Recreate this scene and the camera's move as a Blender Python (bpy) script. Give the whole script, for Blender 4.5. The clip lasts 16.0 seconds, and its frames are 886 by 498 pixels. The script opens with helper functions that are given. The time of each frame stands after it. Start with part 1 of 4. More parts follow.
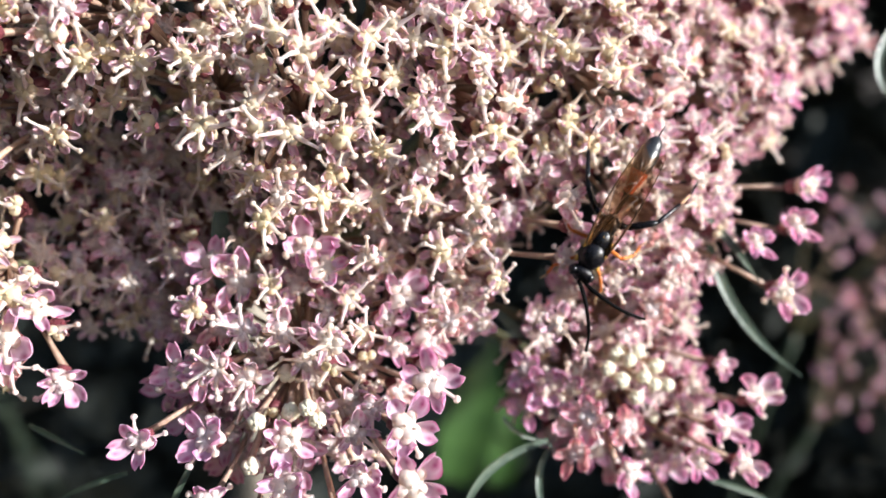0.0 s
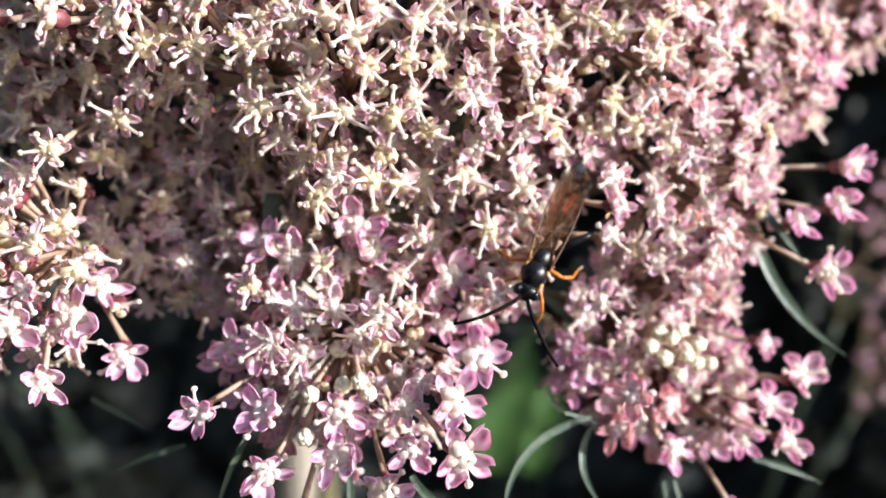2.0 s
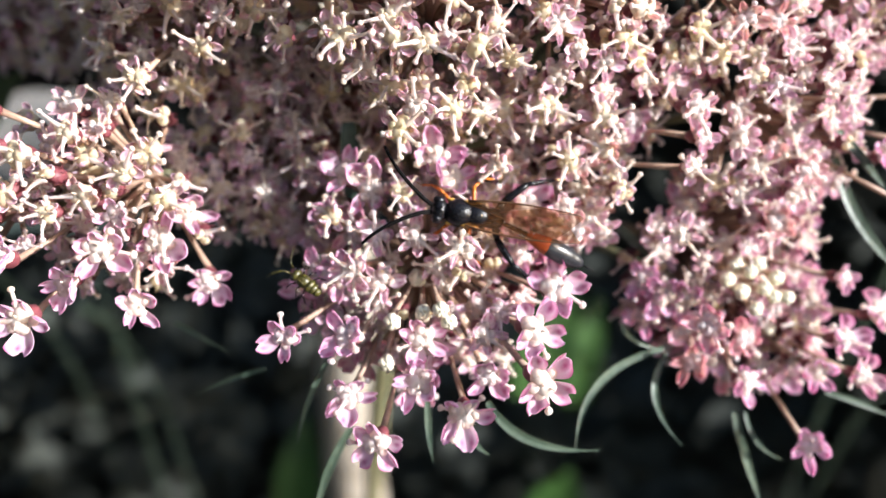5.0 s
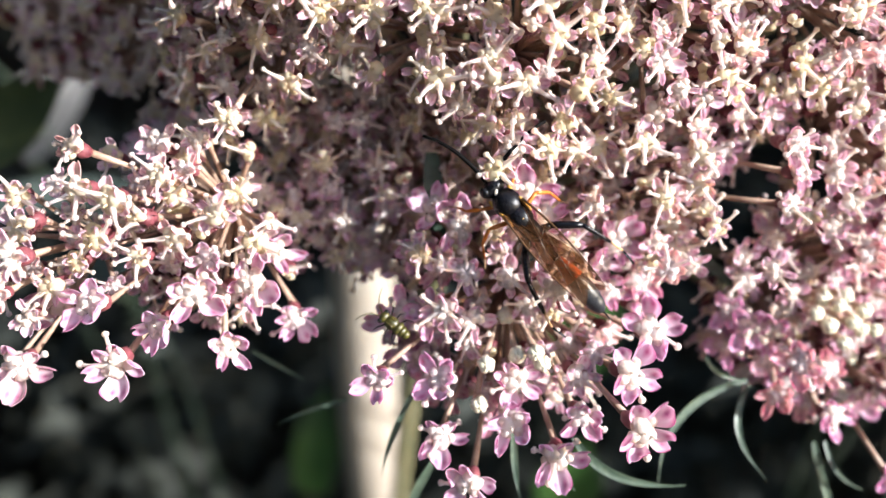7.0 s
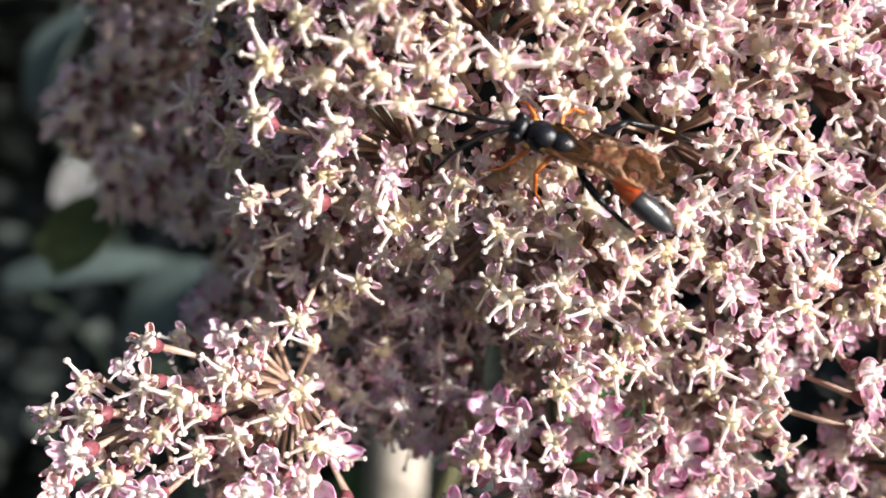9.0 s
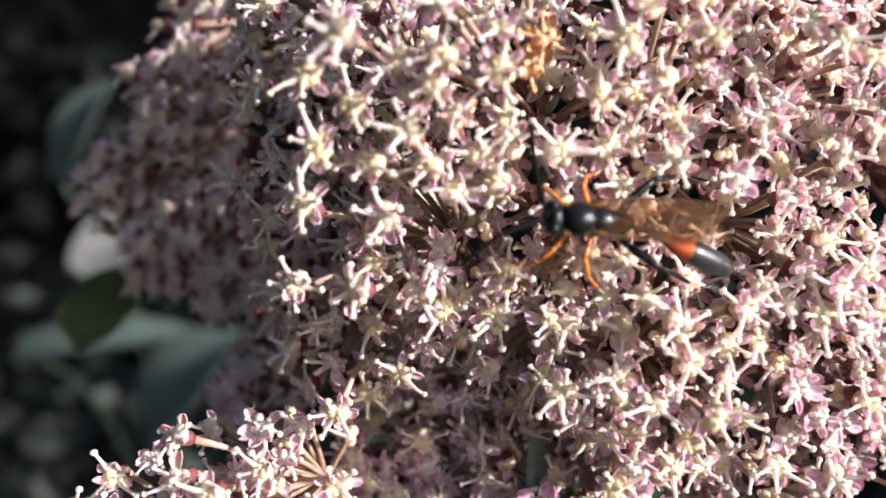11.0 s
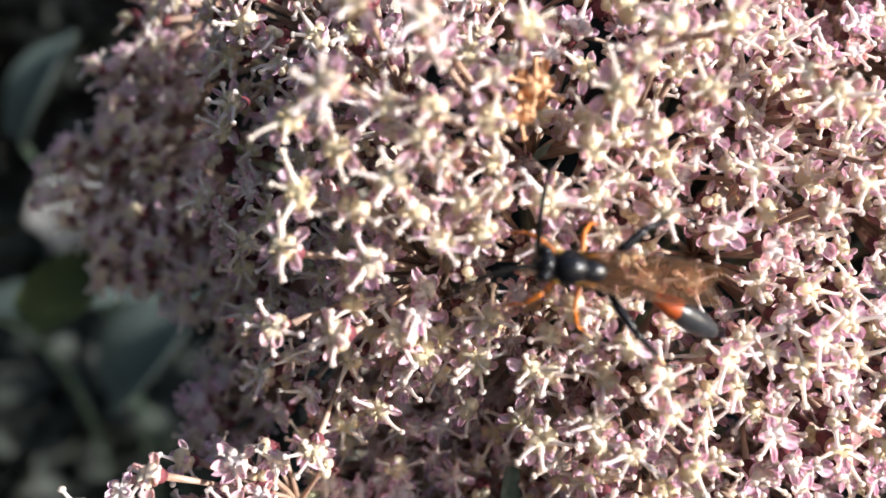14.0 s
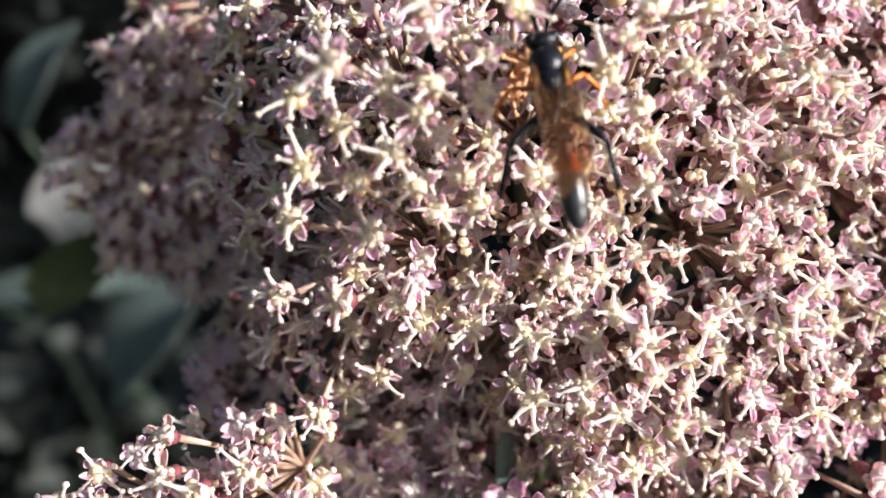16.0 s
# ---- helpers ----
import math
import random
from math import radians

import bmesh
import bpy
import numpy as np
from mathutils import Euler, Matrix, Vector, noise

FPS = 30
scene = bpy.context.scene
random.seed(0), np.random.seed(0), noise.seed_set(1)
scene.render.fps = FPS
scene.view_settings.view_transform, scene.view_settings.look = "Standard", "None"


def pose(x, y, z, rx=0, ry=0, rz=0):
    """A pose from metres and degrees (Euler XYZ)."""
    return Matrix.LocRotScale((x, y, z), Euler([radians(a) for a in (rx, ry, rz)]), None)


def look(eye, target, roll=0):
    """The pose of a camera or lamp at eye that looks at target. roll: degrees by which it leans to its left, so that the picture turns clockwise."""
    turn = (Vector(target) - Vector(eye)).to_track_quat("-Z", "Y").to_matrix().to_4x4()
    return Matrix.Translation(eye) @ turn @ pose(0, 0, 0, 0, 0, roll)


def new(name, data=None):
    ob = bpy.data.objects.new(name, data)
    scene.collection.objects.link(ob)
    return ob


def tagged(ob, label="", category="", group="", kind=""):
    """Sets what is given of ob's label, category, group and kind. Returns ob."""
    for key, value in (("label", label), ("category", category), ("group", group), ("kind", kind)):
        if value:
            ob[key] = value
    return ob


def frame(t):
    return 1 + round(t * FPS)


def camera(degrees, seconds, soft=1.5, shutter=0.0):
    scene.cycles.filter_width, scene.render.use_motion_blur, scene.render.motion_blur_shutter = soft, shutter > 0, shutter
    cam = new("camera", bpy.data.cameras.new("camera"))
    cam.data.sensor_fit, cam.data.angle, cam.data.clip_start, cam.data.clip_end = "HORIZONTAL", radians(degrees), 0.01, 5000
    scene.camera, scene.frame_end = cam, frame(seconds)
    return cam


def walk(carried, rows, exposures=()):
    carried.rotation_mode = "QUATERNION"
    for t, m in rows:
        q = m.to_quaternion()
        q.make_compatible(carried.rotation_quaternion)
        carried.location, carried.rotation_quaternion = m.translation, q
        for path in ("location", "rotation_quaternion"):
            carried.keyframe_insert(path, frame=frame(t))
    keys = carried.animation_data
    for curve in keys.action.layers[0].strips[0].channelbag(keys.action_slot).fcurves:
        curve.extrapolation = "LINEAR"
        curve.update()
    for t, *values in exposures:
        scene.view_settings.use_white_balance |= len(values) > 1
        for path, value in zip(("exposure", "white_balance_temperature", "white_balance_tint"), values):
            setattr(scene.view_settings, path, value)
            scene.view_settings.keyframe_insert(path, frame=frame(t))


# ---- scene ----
SECONDS = 16.0
PATH = [
    (0, 0.01081, -0.05996, 0.73746, 73.34, 0.53, -6.90),
    (0.5, 0.01089, -0.06090, 0.73782, 73.96, 0.54, -7.42),
    (1, 0.01068, -0.06045, 0.73802, 72.97, 0.70, -6.93),
    (1.5, 0.01067, -0.06131, 0.73728, 72.71, 0.53, -6.99),
    (2, 0.00971, -0.06128, 0.73709, 72.72, 1.33, -4.72),
    (2.5, 0.00974, -0.06148, 0.73628, 71.15, 1.34, -4.50),
    (3, 0.00923, -0.06227, 0.73619, 70.97, 1.75, -3.99),
    (3.2, 0.00862, -0.06259, 0.73527, 70.98, 2.24, -3.08),
    (5.3, 0.00637, -0.06119, 0.73814, 66.56, 1.77, -1.86),
    (5.5, 0.00491, -0.06123, 0.74009, 65.62, 1.53, -2.21),
    (6, 0.00295, -0.05918, 0.74088, 65.04, 1.39, -2.49),
    (6.5, 0.00182, -0.05788, 0.74117, 65.67, 2.20, -0.63),
    (7, 0.00176, -0.05848, 0.74141, 65.44, 1.90, -1.37),
    (7.5, -0.00206, -0.05830, 0.74377, 64.70, 1.31, -1.54),
    (8, 0.00052, -0.05857, 0.74269, 64.93, 1.64, -0.87),
    (8.5, 0.00056, -0.05613, 0.74598, 66.78, 1.00, 0.65),
    (9, 0.00000, -0.05500, 0.75000, 69.89, -0.19, 2.20),
    (9.5, 0.00065, -0.05414, 0.75098, 74.06, -0.33, 3.92),
    (10, -0.00048, -0.05201, 0.75097, 74.98, -0.46, 5.27),
    (10.2, -0.00088, -0.05323, 0.75009, 75.87, -0.37, 4.53),
    (12.3, -0.00358, -0.05223, 0.75437, 71.35, -2.41, 0.98),
    (12.5, -0.00344, -0.05249, 0.75498, 71.16, -2.91, 0.45),
    (13, -0.00373, -0.05203, 0.75464, 70.85, -2.84, 0.78),
    (13.5, -0.00382, -0.05143, 0.75518, 71.50, -2.26, 2.25),
    (14, -0.00355, -0.05051, 0.75515, 71.29, -2.63, 1.07),
    (14.5, -0.00376, -0.05218, 0.75502, 72.00, -2.22, 1.99),
    (15, -0.00308, -0.05370, 0.75469, 71.75, -2.60, 0.84),
    (15.5, -0.00362, -0.05301, 0.75530, 71.57, -2.57, 1.53),
    (16, -0.00336, -0.05327, 0.75488, 70.70, -2.48, 0.95),
]
cam = camera(58.0, SECONDS, soft=1.5)
cam.data.dof.use_dof = True
cam.data.dof.focus_distance = 0.0482
cam.data.dof.aperture_fstop = 23.0
walk(cam, [(t, pose(x, y, z, rx, ry, rz)) for t, x, y, z, rx, ry, rz in PATH], [(0.0, 1.12), (2.5, 1.24), (5.5, 1.31), (7.0, 1.46), (8.5, 1.38), (9.5, 1.20), (12.5, 1.24), (SECONDS, 1.24)])

# The flower head is laid out in millimetres: right, down and away from the viewer's side.
LEAN = radians(20)
ORIGIN = Vector((0.0, -0.055, 0.75))
RIGHT = Vector((1, 0, 0))
DOWN = Vector((0, -math.sin(LEAN), -math.cos(LEAN)))
AWAY = Vector((0, math.cos(LEAN), -math.sin(LEAN)))


def spot(x, d, a):
    return ORIGIN + (RIGHT * x + DOWN * d + AWAY * a) * 0.001


def heading(x, d, a):
    return (RIGHT * x + DOWN * d + AWAY * a).normalized()


# ---- light ----
SUN = heading(0.80, -0.17, -0.44)
world = bpy.data.worlds.new("daylight")
scene.world = world
world.use_nodes = True
wn = world.node_tree.nodes
sky = wn.new("ShaderNodeTexSky")
sky.sky_type, sky.sun_disc = "NISHITA", False
sky.sun_elevation = math.asin(SUN.z)
sky.sun_rotation = math.atan2(SUN.x, SUN.y)
world.node_tree.links.new(sky.outputs[0], wn["Background"].inputs[0])
wn["Background"].inputs[1].default_value = 0.135
sun = new("sun", bpy.data.lights.new("sun", "SUN"))
sun.data.energy, sun.data.angle, sun.data.color = 4.5, radians(0.55), (0.955, 0.97, 1.0)
sun.matrix_world = look(SUN * 3 + ORIGIN, ORIGIN)


# ---- materials ----
def material(name):
    m = bpy.data.materials.new(name)
    m.use_nodes = True
    nt = m.node_tree
    return m, nt, nt.nodes["Principled BSDF"]


def ramp(nt, source, stops):
    r = nt.nodes.new("ShaderNodeValToRGB")
    while len(r.color_ramp.elements) < len(stops):
        r.color_ramp.elements.new(0.5)
    for e, (p, c) in zip(r.color_ramp.elements, stops):
        e.position, e.color = p, (*c, 1)
    nt.links.new(source, r.inputs[0])
    return r.outputs[0]


def grain(nt, scale, detail=4.0, coords="Object"):
    tc = nt.nodes.new("ShaderNodeTexCoord")
    n = nt.nodes.new("ShaderNodeTexNoise")
    n.inputs["Scale"].default_value, n.inputs["Detail"].default_value = scale, detail
    nt.links.new(tc.outputs[coords], n.inputs["Vector"])
    return n.outputs["Fac"]


def mixed(nt, fac, a, b, kind="MIX"):
    m = nt.nodes.new("ShaderNodeMix")
    m.data_type, m.blend_type = "RGBA", kind
    for slot, value in ((0, fac), (6, a), (7, b)):
        if isinstance(value, (int, float)):
            m.inputs[slot].default_value = value
        elif isinstance(value, tuple):
            m.inputs[slot].default_value = (*value, 1)
        else:
            nt.links.new(value, m.inputs[slot])
    return m.outputs[2]


def bumped(nt, bsdf, height, strength, distance):
    b = nt.nodes.new("ShaderNodeBump")
    b.inputs["Strength"].default_value, b.inputs["Distance"].default_value = strength, distance
    nt.links.new(height, b.inputs["Height"])
    nt.links.new(b.outputs[0], bsdf.inputs["Normal"])


def plain(name, dark, light, scale, rough, bump=0.3, distance=0.00005, spec=0.5, translucent=0.0):
    m, nt, bsdf = material(name)
    n = grain(nt, scale)
    fine = grain(nt, scale * 6.3)
    c = ramp(nt, n, ((0.3, dark), (0.7, light)))
    c = mixed(nt, 0.25, c, ramp(nt, fine, ((0.35, dark), (0.65, light))))
    nt.links.new(c, bsdf.inputs["Base Color"])
    bsdf.inputs["Roughness"].default_value = rough
    bsdf.inputs["Specular IOR Level"].default_value = spec
    if bump:
        bumped(nt, bsdf, fine, bump, distance)
    if translucent:
        see_through(nt, bsdf, c, translucent)
    return m


def see_through(nt, bsdf, colour, amount):
    """Lets part of the light pass through thin tissue."""
    t = nt.nodes.new("ShaderNodeBsdfTranslucent")
    nt.links.new(colour, t.inputs[0])
    mix = nt.nodes.new("ShaderNodeMixShader")
    mix.inputs[0].default_value = amount
    nt.links.new(bsdf.outputs[0], mix.inputs[1])
    nt.links.new(t.outputs[0], mix.inputs[2])
    nt.links.new(mix.outputs[0], nt.nodes["Material Output"].inputs[0])


def petal_material(name, base, mid, edge, vein, blush):
    """Pale at the claw, pinker towards the lobes and the rim, with faint veins along the petal."""
    m, nt, bsdf = material(name)
    uv = nt.nodes.new("ShaderNodeUVMap")
    sep = nt.nodes.new("ShaderNodeSeparateXYZ")
    nt.links.new(uv.outputs[0], sep.inputs[0])
    info = nt.nodes.new("ShaderNodeObjectInfo")
    along = ramp(nt, sep.outputs[1], ((0.05, base), (0.40, mid), (0.62, mid), (0.84, vein), (1.0, vein)))
    rim = ramp(nt, sep.outputs[0], ((0.0, (1, 1, 1)), (0.16, (0, 0, 0)), (0.84, (0, 0, 0)), (1.0, (1, 1, 1))))
    spot_u = ramp(nt, sep.outputs[0], ((0.18, (0, 0, 0)), (0.32, (1, 1, 1)), (0.46, (0, 0, 0)), (0.54, (0, 0, 0)), (0.68, (1, 1, 1)), (0.82, (0, 0, 0))))
    spot_v = ramp(nt, sep.outputs[1], ((0.42, (0, 0, 0)), (0.66, (blush,) * 3), (0.92, (0, 0, 0))))
    c = mixed(nt, mixed(nt, 1.0, spot_u, spot_v, "MULTIPLY"), along, edge)
    c = mixed(nt, mixed(nt, 1.0, rim, ramp(nt, sep.outputs[1], ((0.3, (0, 0, 0)), (0.75, (blush,) * 3))), "MULTIPLY"), c, edge)
    wave = nt.nodes.new("ShaderNodeTexWave")
    wave.inputs["Scale"].default_value, wave.inputs["Distortion"].default_value = 1.6, 3.0
    nt.links.new(uv.outputs[0], wave.inputs["Vector"])
    streak = nt.nodes.new("ShaderNodeMath")
    streak.operation, streak.inputs[1].default_value = "MULTIPLY", 0.28
    nt.links.new(wave.outputs["Fac"], streak.inputs[0])
    c = mixed(nt, streak.outputs[0], c, vein)
    fade = ramp(nt, info.outputs["Random"], ((0.0, (0.98, 0.85, 0.70)), (0.30, (1, 1, 1)), (0.7, (1.0, 0.95, 0.93)), (1.0, (0.96, 0.87, 0.93))))
    c = mixed(nt, 1.0, c, fade, "MULTIPLY")
    blot = grain(nt, 2600, 3)
    c = mixed(nt, ramp(nt, blot, ((0.45, (0, 0, 0)), (0.75, (0.35, 0.35, 0.35)))), c, vein)
    nt.links.new(c, bsdf.inputs["Base Color"])
    bsdf.inputs["Roughness"].default_value = 0.42
    bsdf.inputs["Specular IOR Level"].default_value = 0.35
    bumped(nt, bsdf, grain(nt, 9000, 2), 0.35, 0.00004)
    see_through(nt, bsdf, c, 0.58)
    return m


PETAL_PALE = petal_material("pale petal", (0.89, 0.80, 0.70), (0.89, 0.80, 0.82), (0.56, 0.14, 0.36), (0.85, 0.67, 0.75), 0.7)
PETAL_PINK = petal_material("pink petal", (0.92, 0.83, 0.79), (0.92, 0.79, 0.88), (0.53, 0.05, 0.28), (0.89, 0.63, 0.79), 1.0)
PETAL_FRILL = petal_material("blush petal", (0.92, 0.83, 0.78), (0.92, 0.82, 0.87), (0.55, 0.07, 0.27), (0.91, 0.75, 0.82), 0.85)


def cream_material(name, dark, light, translucent):
    m, nt, bsdf = material(name)
    info = nt.nodes.new("ShaderNodeObjectInfo")
    c = ramp(nt, info.outputs["Random"], ((0.0, light), (0.5, dark), (1.0, light)))
    c = mixed(nt, ramp(nt, grain(nt, 3000), ((0.4, (0, 0, 0)), (0.75, (0.5, 0.5, 0.5)))), c, (0.80, 0.62, 0.42))
    nt.links.new(c, bsdf.inputs["Base Color"])
    bsdf.inputs["Roughness"].default_value = 0.32
    bumped(nt, bsdf, grain(nt, 7000, 2), 0.3, 0.00004)
    see_through(nt, bsdf, c, translucent)
    return m


CREAM = cream_material("cream nectary", (0.90, 0.79, 0.54), (0.90, 0.81, 0.68), 0.55)
STAMEN = cream_material("white stamen", (0.91, 0.83, 0.75), (0.91, 0.82, 0.83), 0.55)
BROWNED = plain("browned petal", (0.60, 0.28, 0.12), (0.85, 0.53, 0.30), 1500, 0.5, 0.4, 0.00005, translucent=0.2)
OVARY = plain("dark red ovary", (0.09, 0.016, 0.022), (0.22, 0.06, 0.07), 900, 0.5, 0.6, 0.0001)
BUD = plain("cream bud", (0.74, 0.66, 0.46), (0.90, 0.84, 0.68), 1200, 0.4, 0.4, 0.0001, translucent=0.15)
STALK = plain("reddish green stalk", (0.32, 0.18, 0.12), (0.56, 0.40, 0.30), 500, 0.5, 0.5, 0.0001, translucent=0.1)
RAY = plain("green ray", (0.12, 0.13, 0.06), (0.28, 0.24, 0.14), 300, 0.5, 0.5, 0.0001)
BRACT = plain("dark green bract", (0.035, 0.06, 0.04), (0.12, 0.16, 0.11), 400, 0.42, 0.5, 0.0001, translucent=0.15)
SHELL = plain("glossy black shell", (0.003, 0.003, 0.004), (0.010, 0.009, 0.011), 5000, 0.27, 0.35, 0.00003, 0.28)
MATT = plain("matt black feeler", (0.003, 0.003, 0.003), (0.008, 0.006, 0.006), 4000, 0.7, 0.1, 0.00002, 0.05)
DUSTY = plain("black shell with grey down", (0.004, 0.004, 0.005), (0.045, 0.045, 0.05), 9000, 0.3, 0.2, 0.00002, 0.45)
ORANGE = plain("orange red shell", (0.38, 0.055, 0.012), (0.54, 0.12, 0.03), 2500, 0.3, 0.3, 0.00003)
LEG_ORANGE = plain("orange leg", (0.46, 0.10, 0.010), (0.60, 0.19, 0.025), 2500, 0.35, 0.3, 0.00003)
LEG_PALE = plain("pale tan foot", (0.40, 0.22, 0.10), (0.62, 0.42, 0.24), 2500, 0.4, 0.3, 0.00003)
OLIVE = plain("olive shell", (0.012, 0.011, 0.004), (0.10, 0.085, 0.015), 3000, 0.35, 0.3, 0.00003)
YELLOW = plain("yellow mark", (0.46, 0.22, 0.03), (0.72, 0.46, 0.12), 3000, 0.35, 0.3, 0.00003)
VEIN = plain("brown wing vein", (0.05, 0.02, 0.008), (0.10, 0.045, 0.015), 3000, 0.35, 0.0)
WOOD = plain("weathered pale wood", (0.25, 0.21, 0.165), (0.42, 0.36, 0.29), 40, 0.7, 0.6, 0.002)
SOIL = plain("dark soil", (0.006, 0.005, 0.004), (0.03, 0.026, 0.022), 14, 0.95, 0.8, 0.01)
# For the added backdrop walls, coloured as dark as the shade around them.
BACKDROP = plain("dark backdrop", (0.02, 0.017, 0.016), (0.05, 0.044, 0.04), 12, 0.9, 0.6, 0.004)
LEAF = plain("green leaf", (0.025, 0.07, 0.015), (0.07, 0.15, 0.035), 60, 0.45, 0.4, 0.0005, translucent=0.25)
LEAF_GREY = plain("grey green leaf", (0.06, 0.08, 0.07), (0.12, 0.15, 0.13), 80, 0.5, 0.4, 0.0005, translucent=0.15)
LEAF_DULL = plain("dull yellow green leaf", (0.045, 0.06, 0.018), (0.10, 0.12, 0.045), 70, 0.5, 0.4, 0.0005, translucent=0.2)
# Darker than a real leaf: the background's shade is put into this colour.
LEAF_SHADED = plain("leaf darkened for shade", (0.015, 0.018, 0.013), (0.040, 0.045, 0.036), 30, 0.8, 0.4, 0.001)
DRY = plain("dry pale leaf", (0.17, 0.165, 0.16), (0.30, 0.29, 0.28), 90, 0.6, 0.5, 0.0005, translucent=0.2)


def wing_material():
    m, nt, bsdf = material("smoky brown wing")
    c = ramp(nt, grain(nt, 500), ((0.3, (0.10, 0.045, 0.018)), (0.7, (0.20, 0.095, 0.038))))
    nt.links.new(c, bsdf.inputs["Base Color"])
    bsdf.inputs["Roughness"].default_value = 0.25
    clear = nt.nodes.new("ShaderNodeBsdfTransparent")
    clear.inputs[0].default_value = (0.89, 0.81, 0.74, 1)
    mix = nt.nodes.new("ShaderNodeMixShader")
    mix.inputs[0].default_value = 0.86
    nt.links.new(bsdf.outputs[0], mix.inputs[1])
    nt.links.new(clear.outputs[0], mix.inputs[2])
    nt.links.new(mix.outputs[0], nt.nodes["Material Output"].inputs[0])
    bumped(nt, bsdf, grain(nt, 3000), 0.1, 0.00003)
    return m


WING = wing_material()


# ---- mesh building ----
class Shape:
    """Vertices and faces of one mesh, with a material slot and a texture place for each face corner."""

    def __init__(self):
        self.v, self.f, self.m, self.uv = [], [], [], []

    def grid(self, rows, slot=0, closed=False, uvs=None):
        base, n = len(self.v), len(rows[0])
        for r in rows:
            self.v.extend(tuple(p) for p in r)
        for i in range(len(rows) - 1):
            for j in range(n if closed else n - 1):
                k = (j + 1) % n
                self.f.append((base + i * n + j, base + i * n + k, base + (i + 1) * n + k, base + (i + 1) * n + j))
                self.m.append(slot)
                self.uv.append([uvs[i][j], uvs[i][k], uvs[i + 1][k], uvs[i + 1][j]] if uvs else [(0.5, 0.5)] * 4)

    def tube(self, pts, radii, sides=6, slot=0):
        pts = [Vector(p) for p in pts]
        rows, side = [], None
        for i, p in enumerate(pts):
            d = (pts[min(i + 1, len(pts) - 1)] - pts[max(i - 1, 0)]).normalized()
            if side is None:
                side = d.orthogonal().normalized()
            side = (side - d * side.dot(d)).normalized()
            other = d.cross(side)
            r = radii[i] if isinstance(radii, (list, tuple)) else radii
            rows.append([p + (side * math.cos(a) + other * math.sin(a)) * r for a in (2 * math.pi * k / sides for k in range(sides))])
        self.grid(rows, slot, True)
        for row, flip in ((0, True), (len(rows) - 1, False)):
            ring = [len(self.v) - sides * (len(rows) - row) + k for k in range(sides)]
            self.f.append(tuple(ring[::-1] if flip else ring))
            self.m.append(slot)
            self.uv.append([(0.5, 0.5)] * sides)

    def blob(self, centre, radii, slot=0, turn=None, lumps=0.0, around=8, along=6, rng=None, bristle=0.0):
        centre = Vector(centre)
        rows = []
        for i in range(along + 1):
            th = max(0.02, min(math.pi - 0.02, math.pi * i / along))
            row = []
            for k in range(around):
                ph = 2 * math.pi * k / around
                p = Vector((math.sin(th) * math.cos(ph) * radii[0], math.sin(th) * math.sin(ph) * radii[1], -math.cos(th) * radii[2]))
                if lumps and rng:
                    p *= 1 + lumps * (rng.random() - 0.5)
                if bristle and (i + k) % 2 and 0 < i < along:
                    p *= 1 + bristle
                row.append(centre + (turn @ p if turn else p))
            rows.append(row)
        self.grid(rows, slot, True)

    def sheet(self, top, under, slot=0, uvs=None):
        """A thin closed sheet: two grids and the rim between them."""
        self.grid(top, slot, False, uvs)
        self.grid([r[::-1] for r in under], slot, False, [r[::-1] for r in uvs] if uvs else None)
        n = len(top[0])
        loop = [(0, j) for j in range(n)] + [(i, n - 1) for i in range(1, len(top))]
        loop += [(len(top) - 1, j) for j in range(n - 2, -1, -1)] + [(i, 0) for i in range(len(top) - 2, 0, -1)]
        self.grid([[under[i][j] for i, j in loop], [top[i][j] for i, j in loop]], slot, True)

    def mesh(self, name, materials, scale=1.0, smooth=True):
        me = bpy.data.meshes.new(name)
        me.from_pydata([tuple(c * scale for c in p) for p in self.v], [], self.f)
        for m in materials:
            me.materials.append(m)
        me.polygons.foreach_set("material_index", self.m)
        me.polygons.foreach_set("use_smooth", [smooth] * len(self.f))
        layer = me.uv_layers.new(name="UVMap")
        layer.data.foreach_set("uv", [c for face in self.uv for p in face for c in p])
        me.update()
        return me


def child(name, me, parent, m=None, label=""):
    ob = new(name, me)
    ob.parent = parent
    if m is not None:
        ob.matrix_basis = m
    return tagged(ob, label)


